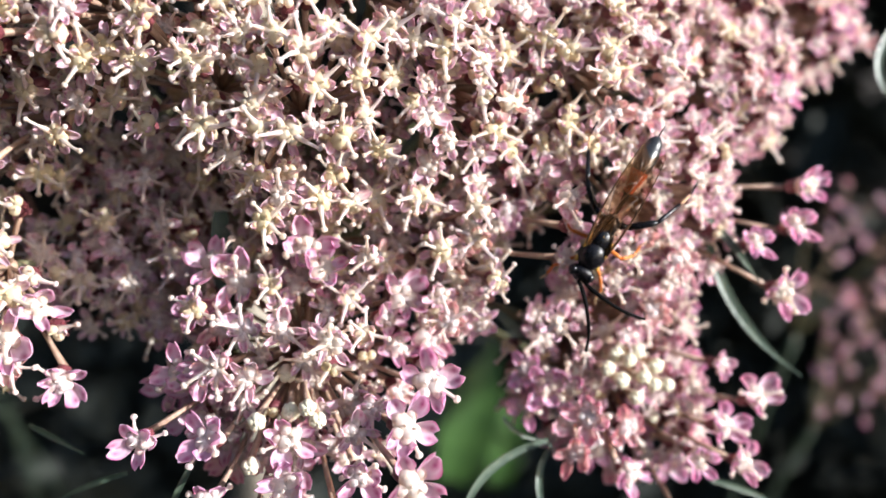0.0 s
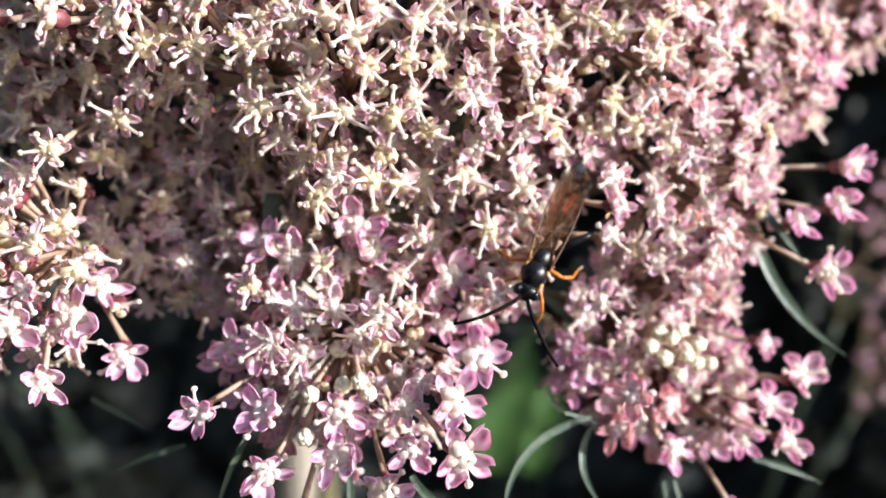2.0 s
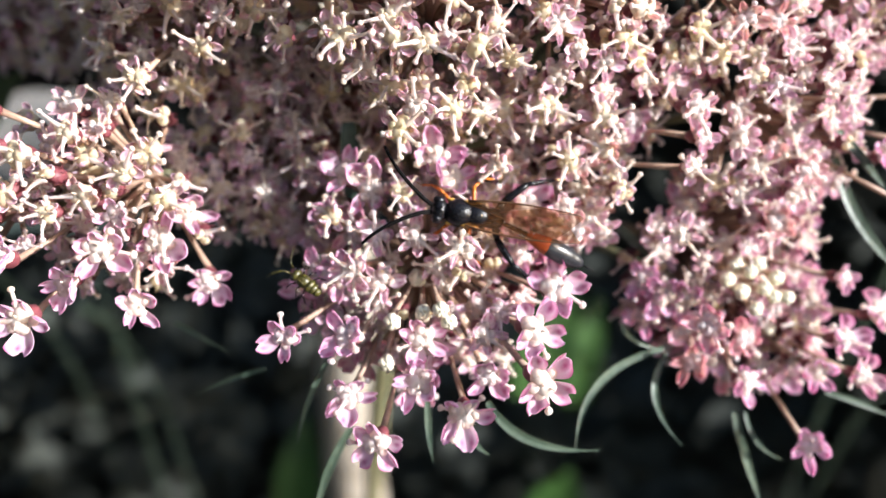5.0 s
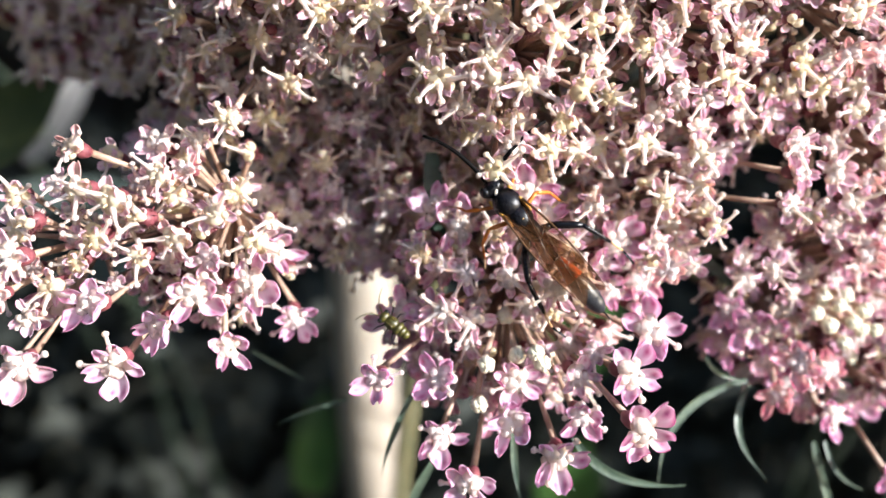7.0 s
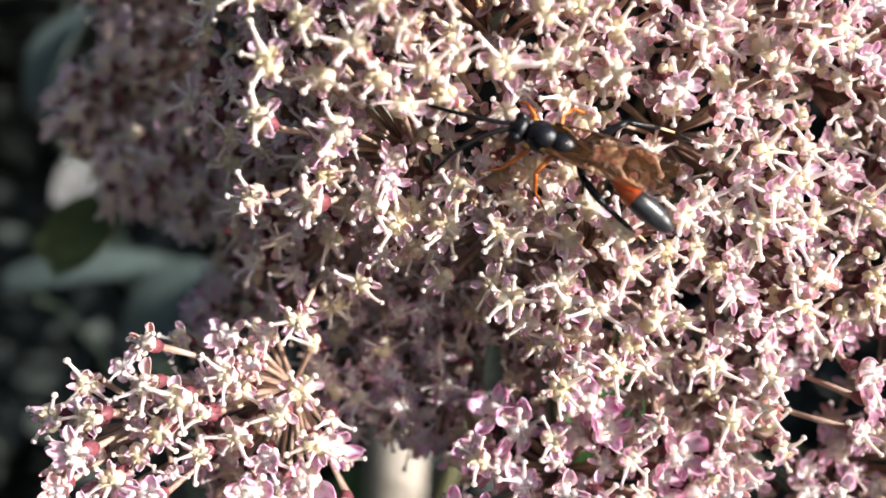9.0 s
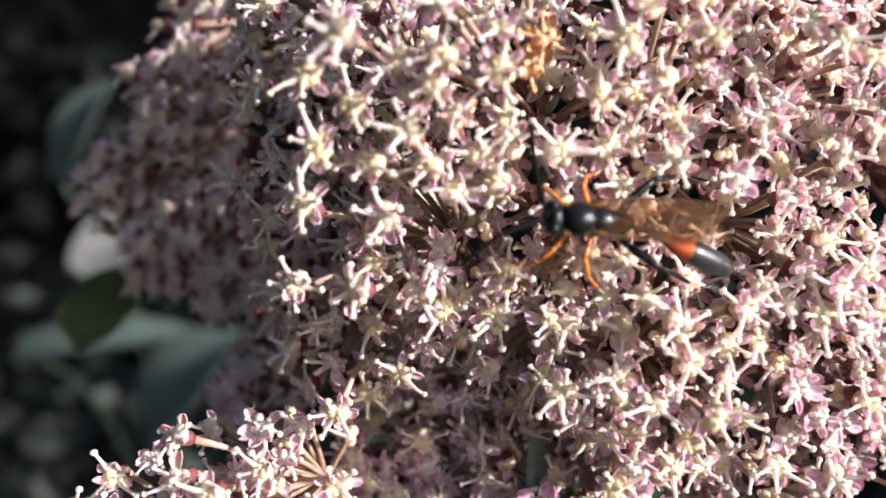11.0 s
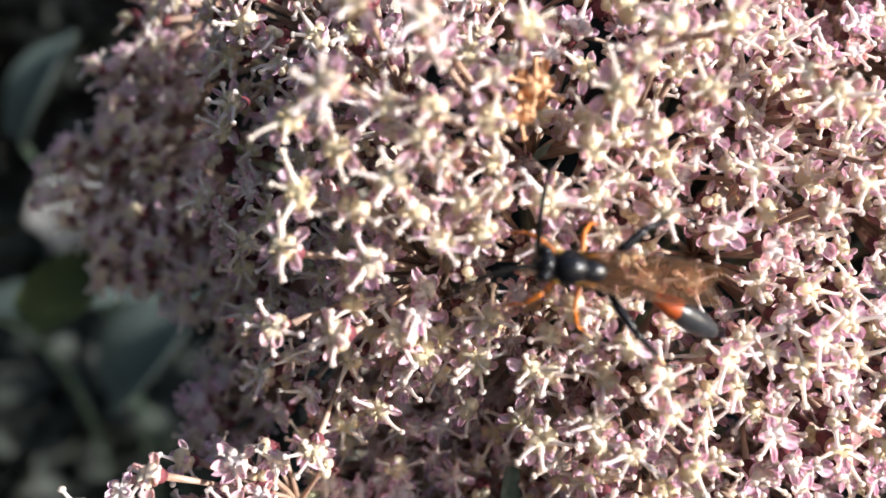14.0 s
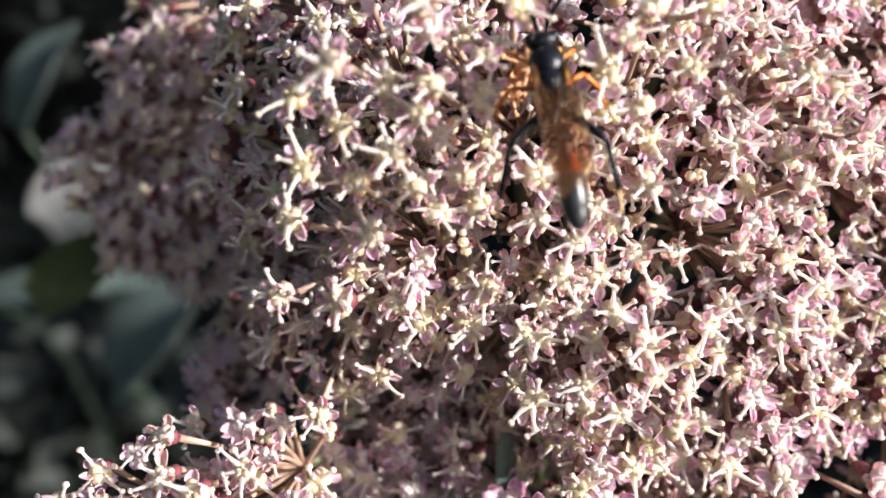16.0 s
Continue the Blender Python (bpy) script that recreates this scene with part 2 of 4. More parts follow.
# ---- florets ----
def petal(s, rng, angle, length, width, rise, curl, slot):
    """One spoon-shaped petal on a narrow claw, its margins rolled up and its notched tip curled in; lengths in millimetres."""
    rows, under, uvs = [], [], []
    nl, nw = 8, 7
    ca, sa = math.cos(angle), math.sin(angle)
    skew, roll, twist = rng.uniform(-0.16, 0.16), rng.uniform(1.0, 1.9), rng.uniform(-0.6, 0.6)
    notch = rng.uniform(0.12, 0.36)
    line, r, z = [], 0.24, 0.02
    for i in range(9):
        th = rise + curl * (i / 8) ** 1.7
        line.append((r, z, th))
        r += length / 8 * math.cos(th)
        z += length / 8 * math.sin(th)
    for i in range(nl):
        t = i / (nl - 1)
        w = width * (0.30 + 0.78 * math.sin(math.pi * min(1.0, 0.02 + 0.93 * t ** 1.15)) ** 0.8) * (1 - 0.25 * (1 - t) ** 2)
        row, low, uvrow = [], [], []
        for j in range(nw):
            u = 2 * j / (nw - 1) - 1
            reach = max(0.0, t * (1 - notch * t ** 4 * (1 - abs(u)) - 0.10 * t ** 4 * u ** 4))
            k = min(int(reach * 8), 7)
            f = reach * 8 - k
            rr = line[k][0] * (1 - f) + line[k + 1][0] * f
            zz = line[k][1] * (1 - f) + line[k + 1][1] * f
            th = line[k][2]
            phi = u * roll
            y = w * math.sin(phi) / roll + skew * length * t * t
            h = w * (1 - math.cos(phi)) / roll * 1.15 + twist * w * u * t
            rr, zz = rr - h * math.sin(th), zz + h * math.cos(th)
            p = Vector((rr * ca - y * sa, rr * sa + y * ca, zz))
            row.append(p)
            low.append(p - Vector((-0.035 * math.sin(th) * ca, -0.035 * math.sin(th) * sa, 0.035 * math.cos(th))))
            uvrow.append((j / (nw - 1), t))
        rows.append(row), under.append(low), uvs.append(uvrow)
    s.sheet(rows, under, slot, uvs)


def stamen(s, rng, angle, reach, lift):
    """A slender filament that widens to its foot, with a round knob at its end."""
    ca, sa = math.cos(angle), math.sin(angle)
    bow, side = rng.uniform(-0.3, 0.3), rng.uniform(-0.22, 0.22)
    pts = []
    for i in range(6):
        t = i / 5
        rr = 0.18 + reach * t
        zz = 0.22 + lift * math.sin(t * 1.5) + bow * t * (1 - t)
        pts.append(Vector((rr * ca - side * t * t * sa, rr * sa + side * t * t * ca, zz)))
    s.tube(pts, [0.28, 0.17, 0.112, 0.088, 0.082, 0.092], 6, 1)
    turn = Euler((rng.uniform(-0.5, 0.5), rng.uniform(-0.5, 0.5), angle)).to_matrix()
    k = rng.uniform(0.9, 1.15)
    s.blob(pts[-1], (0.145 * k, 0.17 * k, 0.14 * k), 1, turn, 0.1, 7, 5, rng)


def floret_mesh(name, seed, kind):
    rng = random.Random(seed)
    s = Shape()
    pink = kind == "outer"
    phase = rng.uniform(0, 6.28)
    for k in range(5):
        a = phase + k * 2 * math.pi / 5 + rng.uniform(-0.15, 0.15)
        if pink:
            # The petals on the rim side (+x) are the longest.
            side = 0.5 + 0.5 * math.cos(a)
            petal(s, rng, a, 0.95 + 0.65 * side + rng.uniform(-0.1, 0.15), 0.42 + 0.20 * side, rng.uniform(0.0, 0.7), rng.uniform(-0.2, 1.5), 0)
        elif kind == "frilly":
            petal(s, rng, a, rng.uniform(0.9, 1.3), rng.uniform(0.30, 0.44), rng.uniform(-0.1, 0.9), rng.uniform(-0.4, 2.2), 0)
        elif kind in ("inner", "withered"):
            petal(s, rng, a, rng.uniform(0.75, 1.2), rng.uniform(0.26, 0.38), rng.uniform(-0.2, 0.9), rng.uniform(-0.3, 2.4), 0)
        else:
            if rng.random() < 0.65:
                continue
            petal(s, rng, a, rng.uniform(0.6, 0.9), rng.uniform(0.24, 0.32), rng.uniform(0.2, 0.9), rng.uniform(0.8, 2.2), 0)
        if rng.random() < (0.8 if kind == "inner" else 0.5):
            b = a + math.pi / 5 + rng.uniform(-0.25, 0.25)
            stamen(s, rng, b, rng.uniform(0.65, 1.35) if kind == "inner" else rng.uniform(0.55, 1.15), rng.uniform(-0.1, 0.85))
    big = {"inner": 0.50, "outer": 0.44, "frilly": 0.42, "spent": 0.30, "withered": 0.46}[kind]
    for sx in (-1, 1):
        s.blob((0.22 * sx * math.cos(phase), 0.22 * sx * math.sin(phase), 0.18 if kind != "spent" else 0.30), (big, big * 0.9, 0.38 if kind != "spent" else 0.25), 2, None, 0.16, 8, 6, rng)
        s.tube([(0.15 * sx, 0, 0.40), (0.22 * sx, 0.03, 0.62), (0.30 * sx, 0.05, 0.72)], [0.08, 0.05, 0.04], 5, 2)
    if kind != "spent":
        for k in range(5):
            a = phase + k * 2 * math.pi / 5 + rng.uniform(-0.2, 0.2)
            q = rng.uniform(0.36, 0.52)
            s.blob((q * math.cos(a), q * math.sin(a), rng.uniform(0.12, 0.3)), (0.26, 0.26, 0.23), 2, None, 0.2, 7, 5, rng)
    if kind == "spent":
        s.blob((0, 0, -0.25), (0.44, 0.37, 0.54), 3, None, 0.1, 12, 9, rng, 0.14)
        for _ in range(46):
            d = Vector((rng.uniform(-1, 1), rng.uniform(-1, 1), rng.uniform(-0.8, 0.9))).normalized()
            p = Vector((0.42 * d.x, 0.35 * d.y, -0.25 + 0.5 * d.z))
            e = d.orthogonal().normalized() * rng.uniform(-0.12, 0.12)
            s.tube([p, p + d * 0.16 + e * 0.3, p + d * 0.26 + e], [0.028, 0.02, 0.012], 3, 3)
    else:
        s.blob((0, 0, -0.48), (0.44, 0.36, 0.58), 3, None, 0.1, 8, 6, rng)
    if kind == "withered":
        return s.mesh(name, (BROWNED,) * 3 + (OVARY,), 0.001)
    return s.mesh(name, (PETAL_PINK if pink else PETAL_FRILL if kind == "frilly" else PETAL_PALE, STAMEN, STAMEN if kind in ("frilly", "outer") else CREAM, OVARY), 0.001)


def bud_mesh(name, seed):
    rng = random.Random(seed)
    s = Shape()
    for k in range(5):
        a = k * 2 * math.pi / 5 + rng.uniform(-0.2, 0.2)
        s.blob((0.2 * math.cos(a), 0.2 * math.sin(a), 0.1), (0.3, 0.3, 0.34), 0, None, 0.15, 7, 6, rng)
    s.blob((0, 0, 0.28), (0.24, 0.24, 0.2), 0, None, 0.2, 7, 5, rng)
    s.blob((0, 0, -0.45), (0.3, 0.3, 0.45), 1, None, 0.1, 7, 5, rng)
    return s.mesh(name, (BUD, STALK), 0.001)


WITHERED = [floret_mesh("withered_floret", 60 + k, "withered") for k in range(2)]
INNER = [floret_mesh("inner_floret", 10 + k, "inner") for k in range(8)]
OUTER = [floret_mesh("outer_floret", 40 + k, "outer") for k in range(5)]
FRILLY = [floret_mesh("frilly_floret", 120 + k, "frilly") for k in range(7)]
SPENT = [floret_mesh("spent_floret", 70 + k, "spent") for k in range(3)]
BUDS = [bud_mesh("bud", 90 + k) for k in range(3)]


# ---- the flower head ----
class Umbellet:
    def __init__(self, x, d, a, radius, style="mixed", lean=(0, 0)):
        self.at = Vector((x, d, a))
        if style == "mixed":
            # The flanks of the dome turn outwards; the hollow under its crown faces down and to the shaded side.
            turn = max(-0.35, min(0.45, (x - 2) * 0.028)) if d < 9 else 0.0
            sag = 0.35 if -14 < x < 3 and -1 < d < 11 else 0.10 if x > 8 else 0.0
            lean = (lean[0] + turn - 0.6 * sag * (x < 3), lean[1] + sag)
        out = (self.at - Vector((8.0, -2.0, 92.0))).normalized() * 0.75 + Vector((lean[0], lean[1], -0.55))
        self.axis = out.normalized()
        self.radius, self.style = radius, style
        self.base = self.at - self.axis * 9.0
        self.florets = []


LAYOUT = [
    (6.8, 19, 51.5, 8.8, 'low'),
    (31.2, 19.2, 58, 8, 'low'),
    (37, 7.5, 55, 9, 'mixed'),
    (15, 11, 54.5, 7.8, 'mixed'),
    (9.1, 1.5, 47, 8, 'mixed'),
    (1, -1.5, 48, 6, 'mixed'),
    (21.2, -0.8, 49, 8, 'mixed'),
    (26, 3, 51.5, 5.2, 'mixed'),
    (32.6, -3, 51.5, 8, 'mixed'),
    (46.8, -3.9, 60, 8, 'mixed'),
    (-10.8, 4.8, 69.0, 7, 'mixed'),
    (-4.0, 8.9, 71.0, 7.5, 'mixed'),
    (5.6, 10.1, 69.0, 6.5, 'mixed'),
    (57, -9.7, 66, 6, 'mixed'),
    (-15.8, 12.7, 49.5, 7.2, 'mixed', (-0.1, 0.15)),
    (0.3, -14.8, 44, 7, 'mixed'),
    (-10, -17, 46, 7, 'mixed'),
    (8, -14.3, 45, 7, 'mixed'),
    (-7, -6.6, 45.5, 7.5, 'mixed'),
    (-13.6, -1.7, 53.0, 7, 'mixed'),
    (19.2, -18, 50, 8, 'mixed'),
    (-30.8, -9.1, 73.0, 9, 'mixed', (-0.35, 0)),
    (-34.2, -20.5, 73.0, 8, 'mixed', (-0.35, 0)),
    (16.7, -8, 48, 8.5, 'mixed'),
    (2, -8, 45, 6.5, 'mixed'),
    (-18, -12, 54, 7.5, 'mixed', (-0.35, 0)),
    (0.9, 5.2, 57, 7, 'mixed'),
    (-22.9, -4.6, 68.0, 7, 'mixed', (-0.35, 0)),
    (-2, -24, 47, 7, 'mixed'),
    (9, -23, 46, 7, 'mixed'),
    (-16, -24, 51, 8, 'mixed'),
    (29, -13, 52, 8, 'mixed'),
    (40, -13, 56, 8, 'mixed'),
    (13.5, 6, 51.5, 6.5, 'mixed'),
    (-30.0, -31.1, 68.0, 8, 'mixed', (-0.35, 0)),
    (-24.0, 6.1, 69.0, 6, 'mixed', (-0.35, 0)),
    (18.4, 13.4, 53, 4, 'mixed'),
    (-41.7, -13.3, 76.0, 6, 'mixed', (-0.35, 0)),
    (-35.1, -21.7, 73.0, 7, 'mixed', (-0.35, 0)),
    (-37.1, -8.2, 76.0, 6, 'mixed', (-0.35, 0)),
    (-29.5, -27.0, 71.0, 7, 'mixed', (-0.35, 0)),
    (-24.1, 13.5, 46.5, 4.5, 'mixed'),
    (34.5, 25, 59, 5.5, 'low'),
    (22.7, 8.1, 56, 4.2, 'mixed'),
    (-4.6, 13.0, 68.0, 4.5, 'mixed'),
    (51, -19, 63, 7.5, 'mixed'),
    (39, -23, 57, 8, 'mixed'),
    (27.5, -24.5, 53, 8, 'mixed'),
    (18, -29, 51, 8, 'mixed'),
    (49, -29, 62, 8, 'mixed'),
    (-8.4, 10.3, 58.0, 5.5, 'shade'),
    (-2.6, 12.3, 58.0, 5.5, 'shade'),
    (-5.9, 5.9, 57.0, 5.5, 'shade'),
    (-0.5, 7.4, 56.0, 5, 'shade'),
]
umbellets = [Umbellet(*row) for row in LAYOUT]


def nearest(p):
    return min(umbellets, key=lambda u: (u.at - p).length / u.radius)


taken = []


def free_at(p, gap):
    return all((p - q).length_squared > gap * gap for q in taken)


def settle(u, p, kind):
    # The crown has a hollow under its near edge, where the florets stand deeper.
    if p.y < 10 and u.style == "mixed":
        deep = 5.0 * math.exp(-((p.x + 4.5) / 6.5) ** 2 - ((p.y - 2.5) / 5.0) ** 2) * max(0.0, 1 - max(0.0, p.z - 48) / 10)
        p = p * ((p.z + deep) / p.z)
    taken.append(p)
    u.florets.append((p, kind))


# Florets that stand out, each at its own place on the head.
PINK_LOW = [
    (-2.3, 21.3, 50.0), (3.3, 28.4, 50.0), (8.9, 26.7, 49.5), (13.5, 24.2, 46.5), (1.5, 25.5, 50.5),
    (6.2, 24.6, 50.0), (13.4, 21.4, 49.0), (15.2, 19.1, 50.5), (0.2, 13.5, 54.0), (1.8, 21.6, 50.0),
    (6.4, 21.8, 50.0), (10.6, 24.4, 50.5), (34.3, 31.7, 56.0), (29.7, 26.8, 56.0), (35.3, 26.4, 57.0),
    (26.6, 22.4, 54.0), (26.3, 25.4, 57.0), (37.4, 24.3, 57.0), (38.7, 27.0, 57.0), (40.6, 22.5, 58.0),
]
PINK_RIM = [
    (-11.8, 18.8, 50.0), (-18.2, 19.3, 48.5), (-15.7, 17.2, 49.5), (-8.9, 13.1, 52.0), (-8.2, 17.7, 54.0),
    (-13.4, 15.1, 49.0), (-10.1, 14.9, 50.5), (-19.1, 15.5, 48.0), (-24.3, 19.3, 49.0), (-27.8, 21.0, 50.0),
    (-22.0, 15.6, 50.0), (53.7, -8.5, 64.0), (44.7, -0.9, 58.0), (42.2, 14.5, 56.0), (40.3, 10.8, 56.0),
    (44.1, 9.6, 57.0), (45.2, 6.6, 57.0),
]
PALE_TOP = [
    (-7.4, -6.5, 44.6), (-8.8, -2.4, 44.2), (-12.3, -2.7, 45.3), (-6.2, -10.4, 41.7), (-5.0, -17.5, 38.3),
    (4.8, -15.5, 42.2), (8.0, -10.0, 45.1), (1.6, -1.1, 46.0), (3.8, -13.0, 43.9), (-9.2, -14.2, 38.0),
    (8.3, -1.0, 45.7), (-1.0, -10.3, 43.8), (-3.9, -7.7, 43.7), (-1.6, -8.3, 44.3), (-4.9, -12.6, 41.2),
    (-4.5, -13.9, 40.4), (-0.7, -3.7, 46.0), (4.3, -10.5, 45.4), (2.5, -2.8, 47.3), (5.3, 1.9, 47.0),
    (1.4, 2.1, 47.3), (13.3, -12.4, 46.7), (7.0, -13.8, 43.7), (15.7, -17.8, 45.9), (-1.5, 1.9, 47.0),
    (-5.5, -2.5, 45.2), (-1.6, -13.7, 42.0), (-10.9, -9.7, 42.4), (-11.9, -6.9, 44.3),
]
PALE_MID = [
    (24.6, 17.1, 59.0), (29.4, 16.9, 59.0), (38.0, 19.8, 58.0), (25.0, 7.5, 52.0), (25.6, 9.4, 52.0),
    (24.9, 11.4, 52.0), (30.0, 11.4, 54.0), (33.6, 11.7, 54.0), (-11.6, 10.5, 49.0), (-14.6, 8.0, 48.0),
    (-17.3, 9.3, 47.5), (-14.2, 11.8, 49.0), (-16.3, 12.8, 48.5), (2.3, -0.7, 46.2), (-0.9, -3.2, 45.9),
    (4.7, -2.6, 47.4), (2.3, 2.9, 46.2), (10.5, 3.9, 46.7), (7.3, 3.3, 47.3), (5.7, 3.1, 47.3),
    (15.1, 1.3, 50.5), (12.2, -2.1, 47.2), (9.0, 0.8, 46.4), (8.9, 7.1, 49.8), (12.5, 6.9, 52.4),
    (11.4, 10.3, 57.3), (19.1, 7.8, 51.7), (19.3, -1.0, 48.7), (21.2, 1.3, 49.7), (25.0, 7.5, 51.3),
    (0.7, 13.8, 52.0), (3.6, 15.0, 52.0), (6.2, 15.3, 51.0), (2.2, 17.3, 51.0), (9.3, 16.0, 50.0),
]
PALE_EAST = [
    (-6.7, -14.1, 41.4), (-1.7, -15.7, 41.2), (5.7, -17.2, 41.7), (-2.5, -9.7, 43.7), (9.5, -16.0, 43.2), (-5.2, -9.0, 43.7),
    (-1.7, -1.4, 46.4), (5.8, -0.6, 47.7), (11.8, 2.1, 49.4), (-6.5, 2.1, 46.9), (13.7, -3.2, 48.7), (-10.2, 4.3, 47.2),
    (-0.2, -18.0, 40.3), (-8.3, -18.7, 40.0), (10.0, -19.1, 41.7), (6.8, -18.6, 41.3), (16.7, -16.6, 44.8), (18.7, -16.0, 45.7),
    (-11.4, -13.2, 41.5), (17.9, -10.7, 47.6), (19.8, -12.1, 47.6), (-9.1, -11.9, 42.2), (16.6, 1.9, 50.5), (10.0, 5.8, 49.6),
    (13.7, -0.2, 49.4), (-3.8, -11.6, 42.8), (1.6, -10.0, 44.2), (21.1, -13.4, 47.6), (23.7, -11.6, 49.1), (17.3, -6.2, 48.9),
]
PALE_WEST = [
    (19.7, -2.9, 50.4), (22.6, -4.9, 50.8), (17.4, -0.9, 50.2), (-8.3, -9.1, 43.4), (-19.5, 6.2, 47.8), (-19.5, 8.7, 48.2),
    (-26.1, 11.1, 49.4), (-20.2, 13.0, 48.9), (15.2, 7.2, 50.9), (16.6, 10.6, 51.5), (21.5, 3.9, 52.2), (29.1, 3.0, 54.5),
    (31.9, 1.4, 55.2), (31.6, 4.1, 55.5), (29.3, 7.3, 55.0), (34.3, 9.0, 56.9), (37.4, 6.5, 57.9), (5.6, 8.4, 49.2),
    (19.1, 9.9, 52.1), (16.9, 15.2, 51.8), (20.3, 12.7, 52.6), (-18.8, 11.5, 48.5), (11.6, 20.3, 50.6), (10.3, 21.7, 50.3),
]
BLUSH_CROWN = [
    (-4.6, -16.7, 40.3), (11.7, -9.4, 46.4), (14.7, -8.3, 47.5), (16.1, -4.4, 49.1), (-5.1, 0.4, 46.6), (6.6, 6.8, 49.1),
    (3.5, 4.1, 48.2), (11.8, 10.8, 50.5), (24.6, 16.0, 53.8), (32.3, 15.3, 56.2), (29.3, 13.4, 55.3),
]
WITHERED_SPOTS = [
    (0.7, -15.9, 43.2), (0.0, -14.6, 43.8),
]
BUD_SPOTS = [
    (30.3, 18.9, 56.0), (31.3, 20.2, 56.0), (28.6, 19.4, 56.0), (29.6, 20.3, 56.0), (31.3, 18.4, 57.0),
    (32.6, 19.5, 57.0), (29.6, 18.5, 57.0), (32.4, 20.9, 57.0), (33.4, 21.0, 57.0), (30.6, 21.6, 56.0),
    (7.7, 19.9, 49.0), (6.6, 20.2, 50.0), (4.6, 20.6, 49.5), (4.1, 23.3, 50.0), (8.2, 20.8, 50.0),
]

for group in (PINK_LOW, PINK_RIM, PALE_TOP, PALE_MID, PALE_EAST, PALE_WEST, BLUSH_CROWN):
    for x, d, a in group:
        p = Vector((x, d, a))
        settle(nearest(p), p, "outer" if group in (PINK_LOW, PINK_RIM) else "frilly" if group is BLUSH_CROWN or p.x > 22 or p.y > 14 else "inner")
for x, d, a in WITHERED_SPOTS:
    p = Vector((x, d, a))
    settle(nearest(p), p, "withered")
for x, d, a in BUD_SPOTS:
    p = Vector((x, d, a))
    settle(nearest(p), p, "bud")


def fill(u, rng):
    """Spreads the umbellet's own florets over its shallow dome."""
    e1 = u.axis.orthogonal().normalized()
    e2 = u.axis.cross(e1)
    n = int(u.radius ** 2 * (1.0 if u.style in ("low", "shade") or u.at.x > 18 else 0.5 if u.at.x < -19 and u.at.y < 5 else 1.05 if u.at.x < -14 and u.at.y > 5 else 0.74))
    for k in range(n):
        rho = u.radius * math.sqrt((k + 0.5) / n) * rng.uniform(0.94, 1.06)
        a = k * 2.39996 + rng.uniform(-0.25, 0.25)
        q = rho / u.radius
        p = u.at + (e1 * math.cos(a) + e2 * math.sin(a)) * rho - u.axis * (3.6 * q * q + rng.uniform(-0.6, 2.2) * (1 if q < 0.85 else 0.5))
        if not free_at(p, 1.6 if u.style in ("low", "shade") or u.at.x > 18 else 2.0):
            continue
        roll = rng.random()
        if u.style == "low":
            kind = "bud" if q < 0.15 else "outer" if q > 0.62 and roll < 0.7 else "spent" if roll < 0.25 else "small" if roll < 0.6 else "inner"
        else:
            kind = "spent" if roll < 0.08 else "small" if roll < 0.28 else "inner"
        # The lower and right-hand florets are younger, frilled and pinker.
        if kind == "inner" and rng.random() < 0.06 + 0.045 * max(0.0, p.y - 1) + 0.025 * max(0.0, p.x - 12):
            kind = "frilly"
        # Upper left: more spent florets, some faded, their dark red standing in for shade.
        if kind in ("inner", "frilly") and p.x < 3 and p.y < -5 and rng.random() < 0.3:
            kind = "spent"
        settle(u, p, kind)


def underfill(u, rng):
    """Smaller, later florets that close the gaps a little deeper down."""
    e1 = u.axis.orthogonal().normalized()
    e2 = u.axis.cross(e1)
    n = int(u.radius ** 2 * 0.8)
    for k in range(n):
        rho = u.radius * 0.95 * math.sqrt((k + 0.5) / n)
        a = k * 2.39996 + 1.1 + rng.uniform(-0.3, 0.3)
        p = u.at + (e1 * math.cos(a) + e2 * math.sin(a)) * rho - u.axis * (3.6 * (rho / u.radius) ** 2 + rng.uniform(1.6, 3.8))
        if free_at(p, 1.7):
            settle(u, p, rng.choice(("spent", "spent", "small", "small", "inner")))


fill_rng = random.Random(5)
for u in umbellets:
    fill(u, fill_rng)
for u in umbellets:
    underfill(u, fill_rng)

HUB = (8.0, 6.0, 88.0)
root = Vector((-0.05, 0.16, 0.0))
head = new("wild_carrot")
head.location = root
tagged(head, "pink and cream wild carrot flower head on a hairy green stem", "flower", "wild carrot flowers")


def stem_mesh(name, points, radii, mat, sides=8, hairs=0, seed=0):
    s = Shape()
    s.tube(points, radii, sides)
    rng = random.Random(seed)
    for _ in range(hairs):
        i = rng.randrange(len(points) - 1)
        p = Vector(points[i]).lerp(Vector(points[i + 1]), rng.random())
        d = Vector((rng.uniform(-1, 1), rng.uniform(-1, 1), rng.uniform(-1, 1))).normalized()
        r = radii[i] if isinstance(radii, (list, tuple)) else radii
        s.tube([p + d * r * 0.8, p + d * (r + 0.0005)], [0.00003, 0.00001], 3)
    return s.mesh(name, (mat,))


def bend(a, b, c, n=9):
    a, b, c = Vector(a), Vector(b), Vector(c)
    return [a * (1 - t) ** 2 + b * 2 * t * (1 - t) + c * t * t for t in (k / (n - 1) for k in range(n))]


hub = spot(*HUB) - root
child("stem", stem_mesh("stem", bend((0, 0, 0), (0.03, 0.02, 0.62), hub, 14), 0.0021, RAY, 9, 160, 3), head)


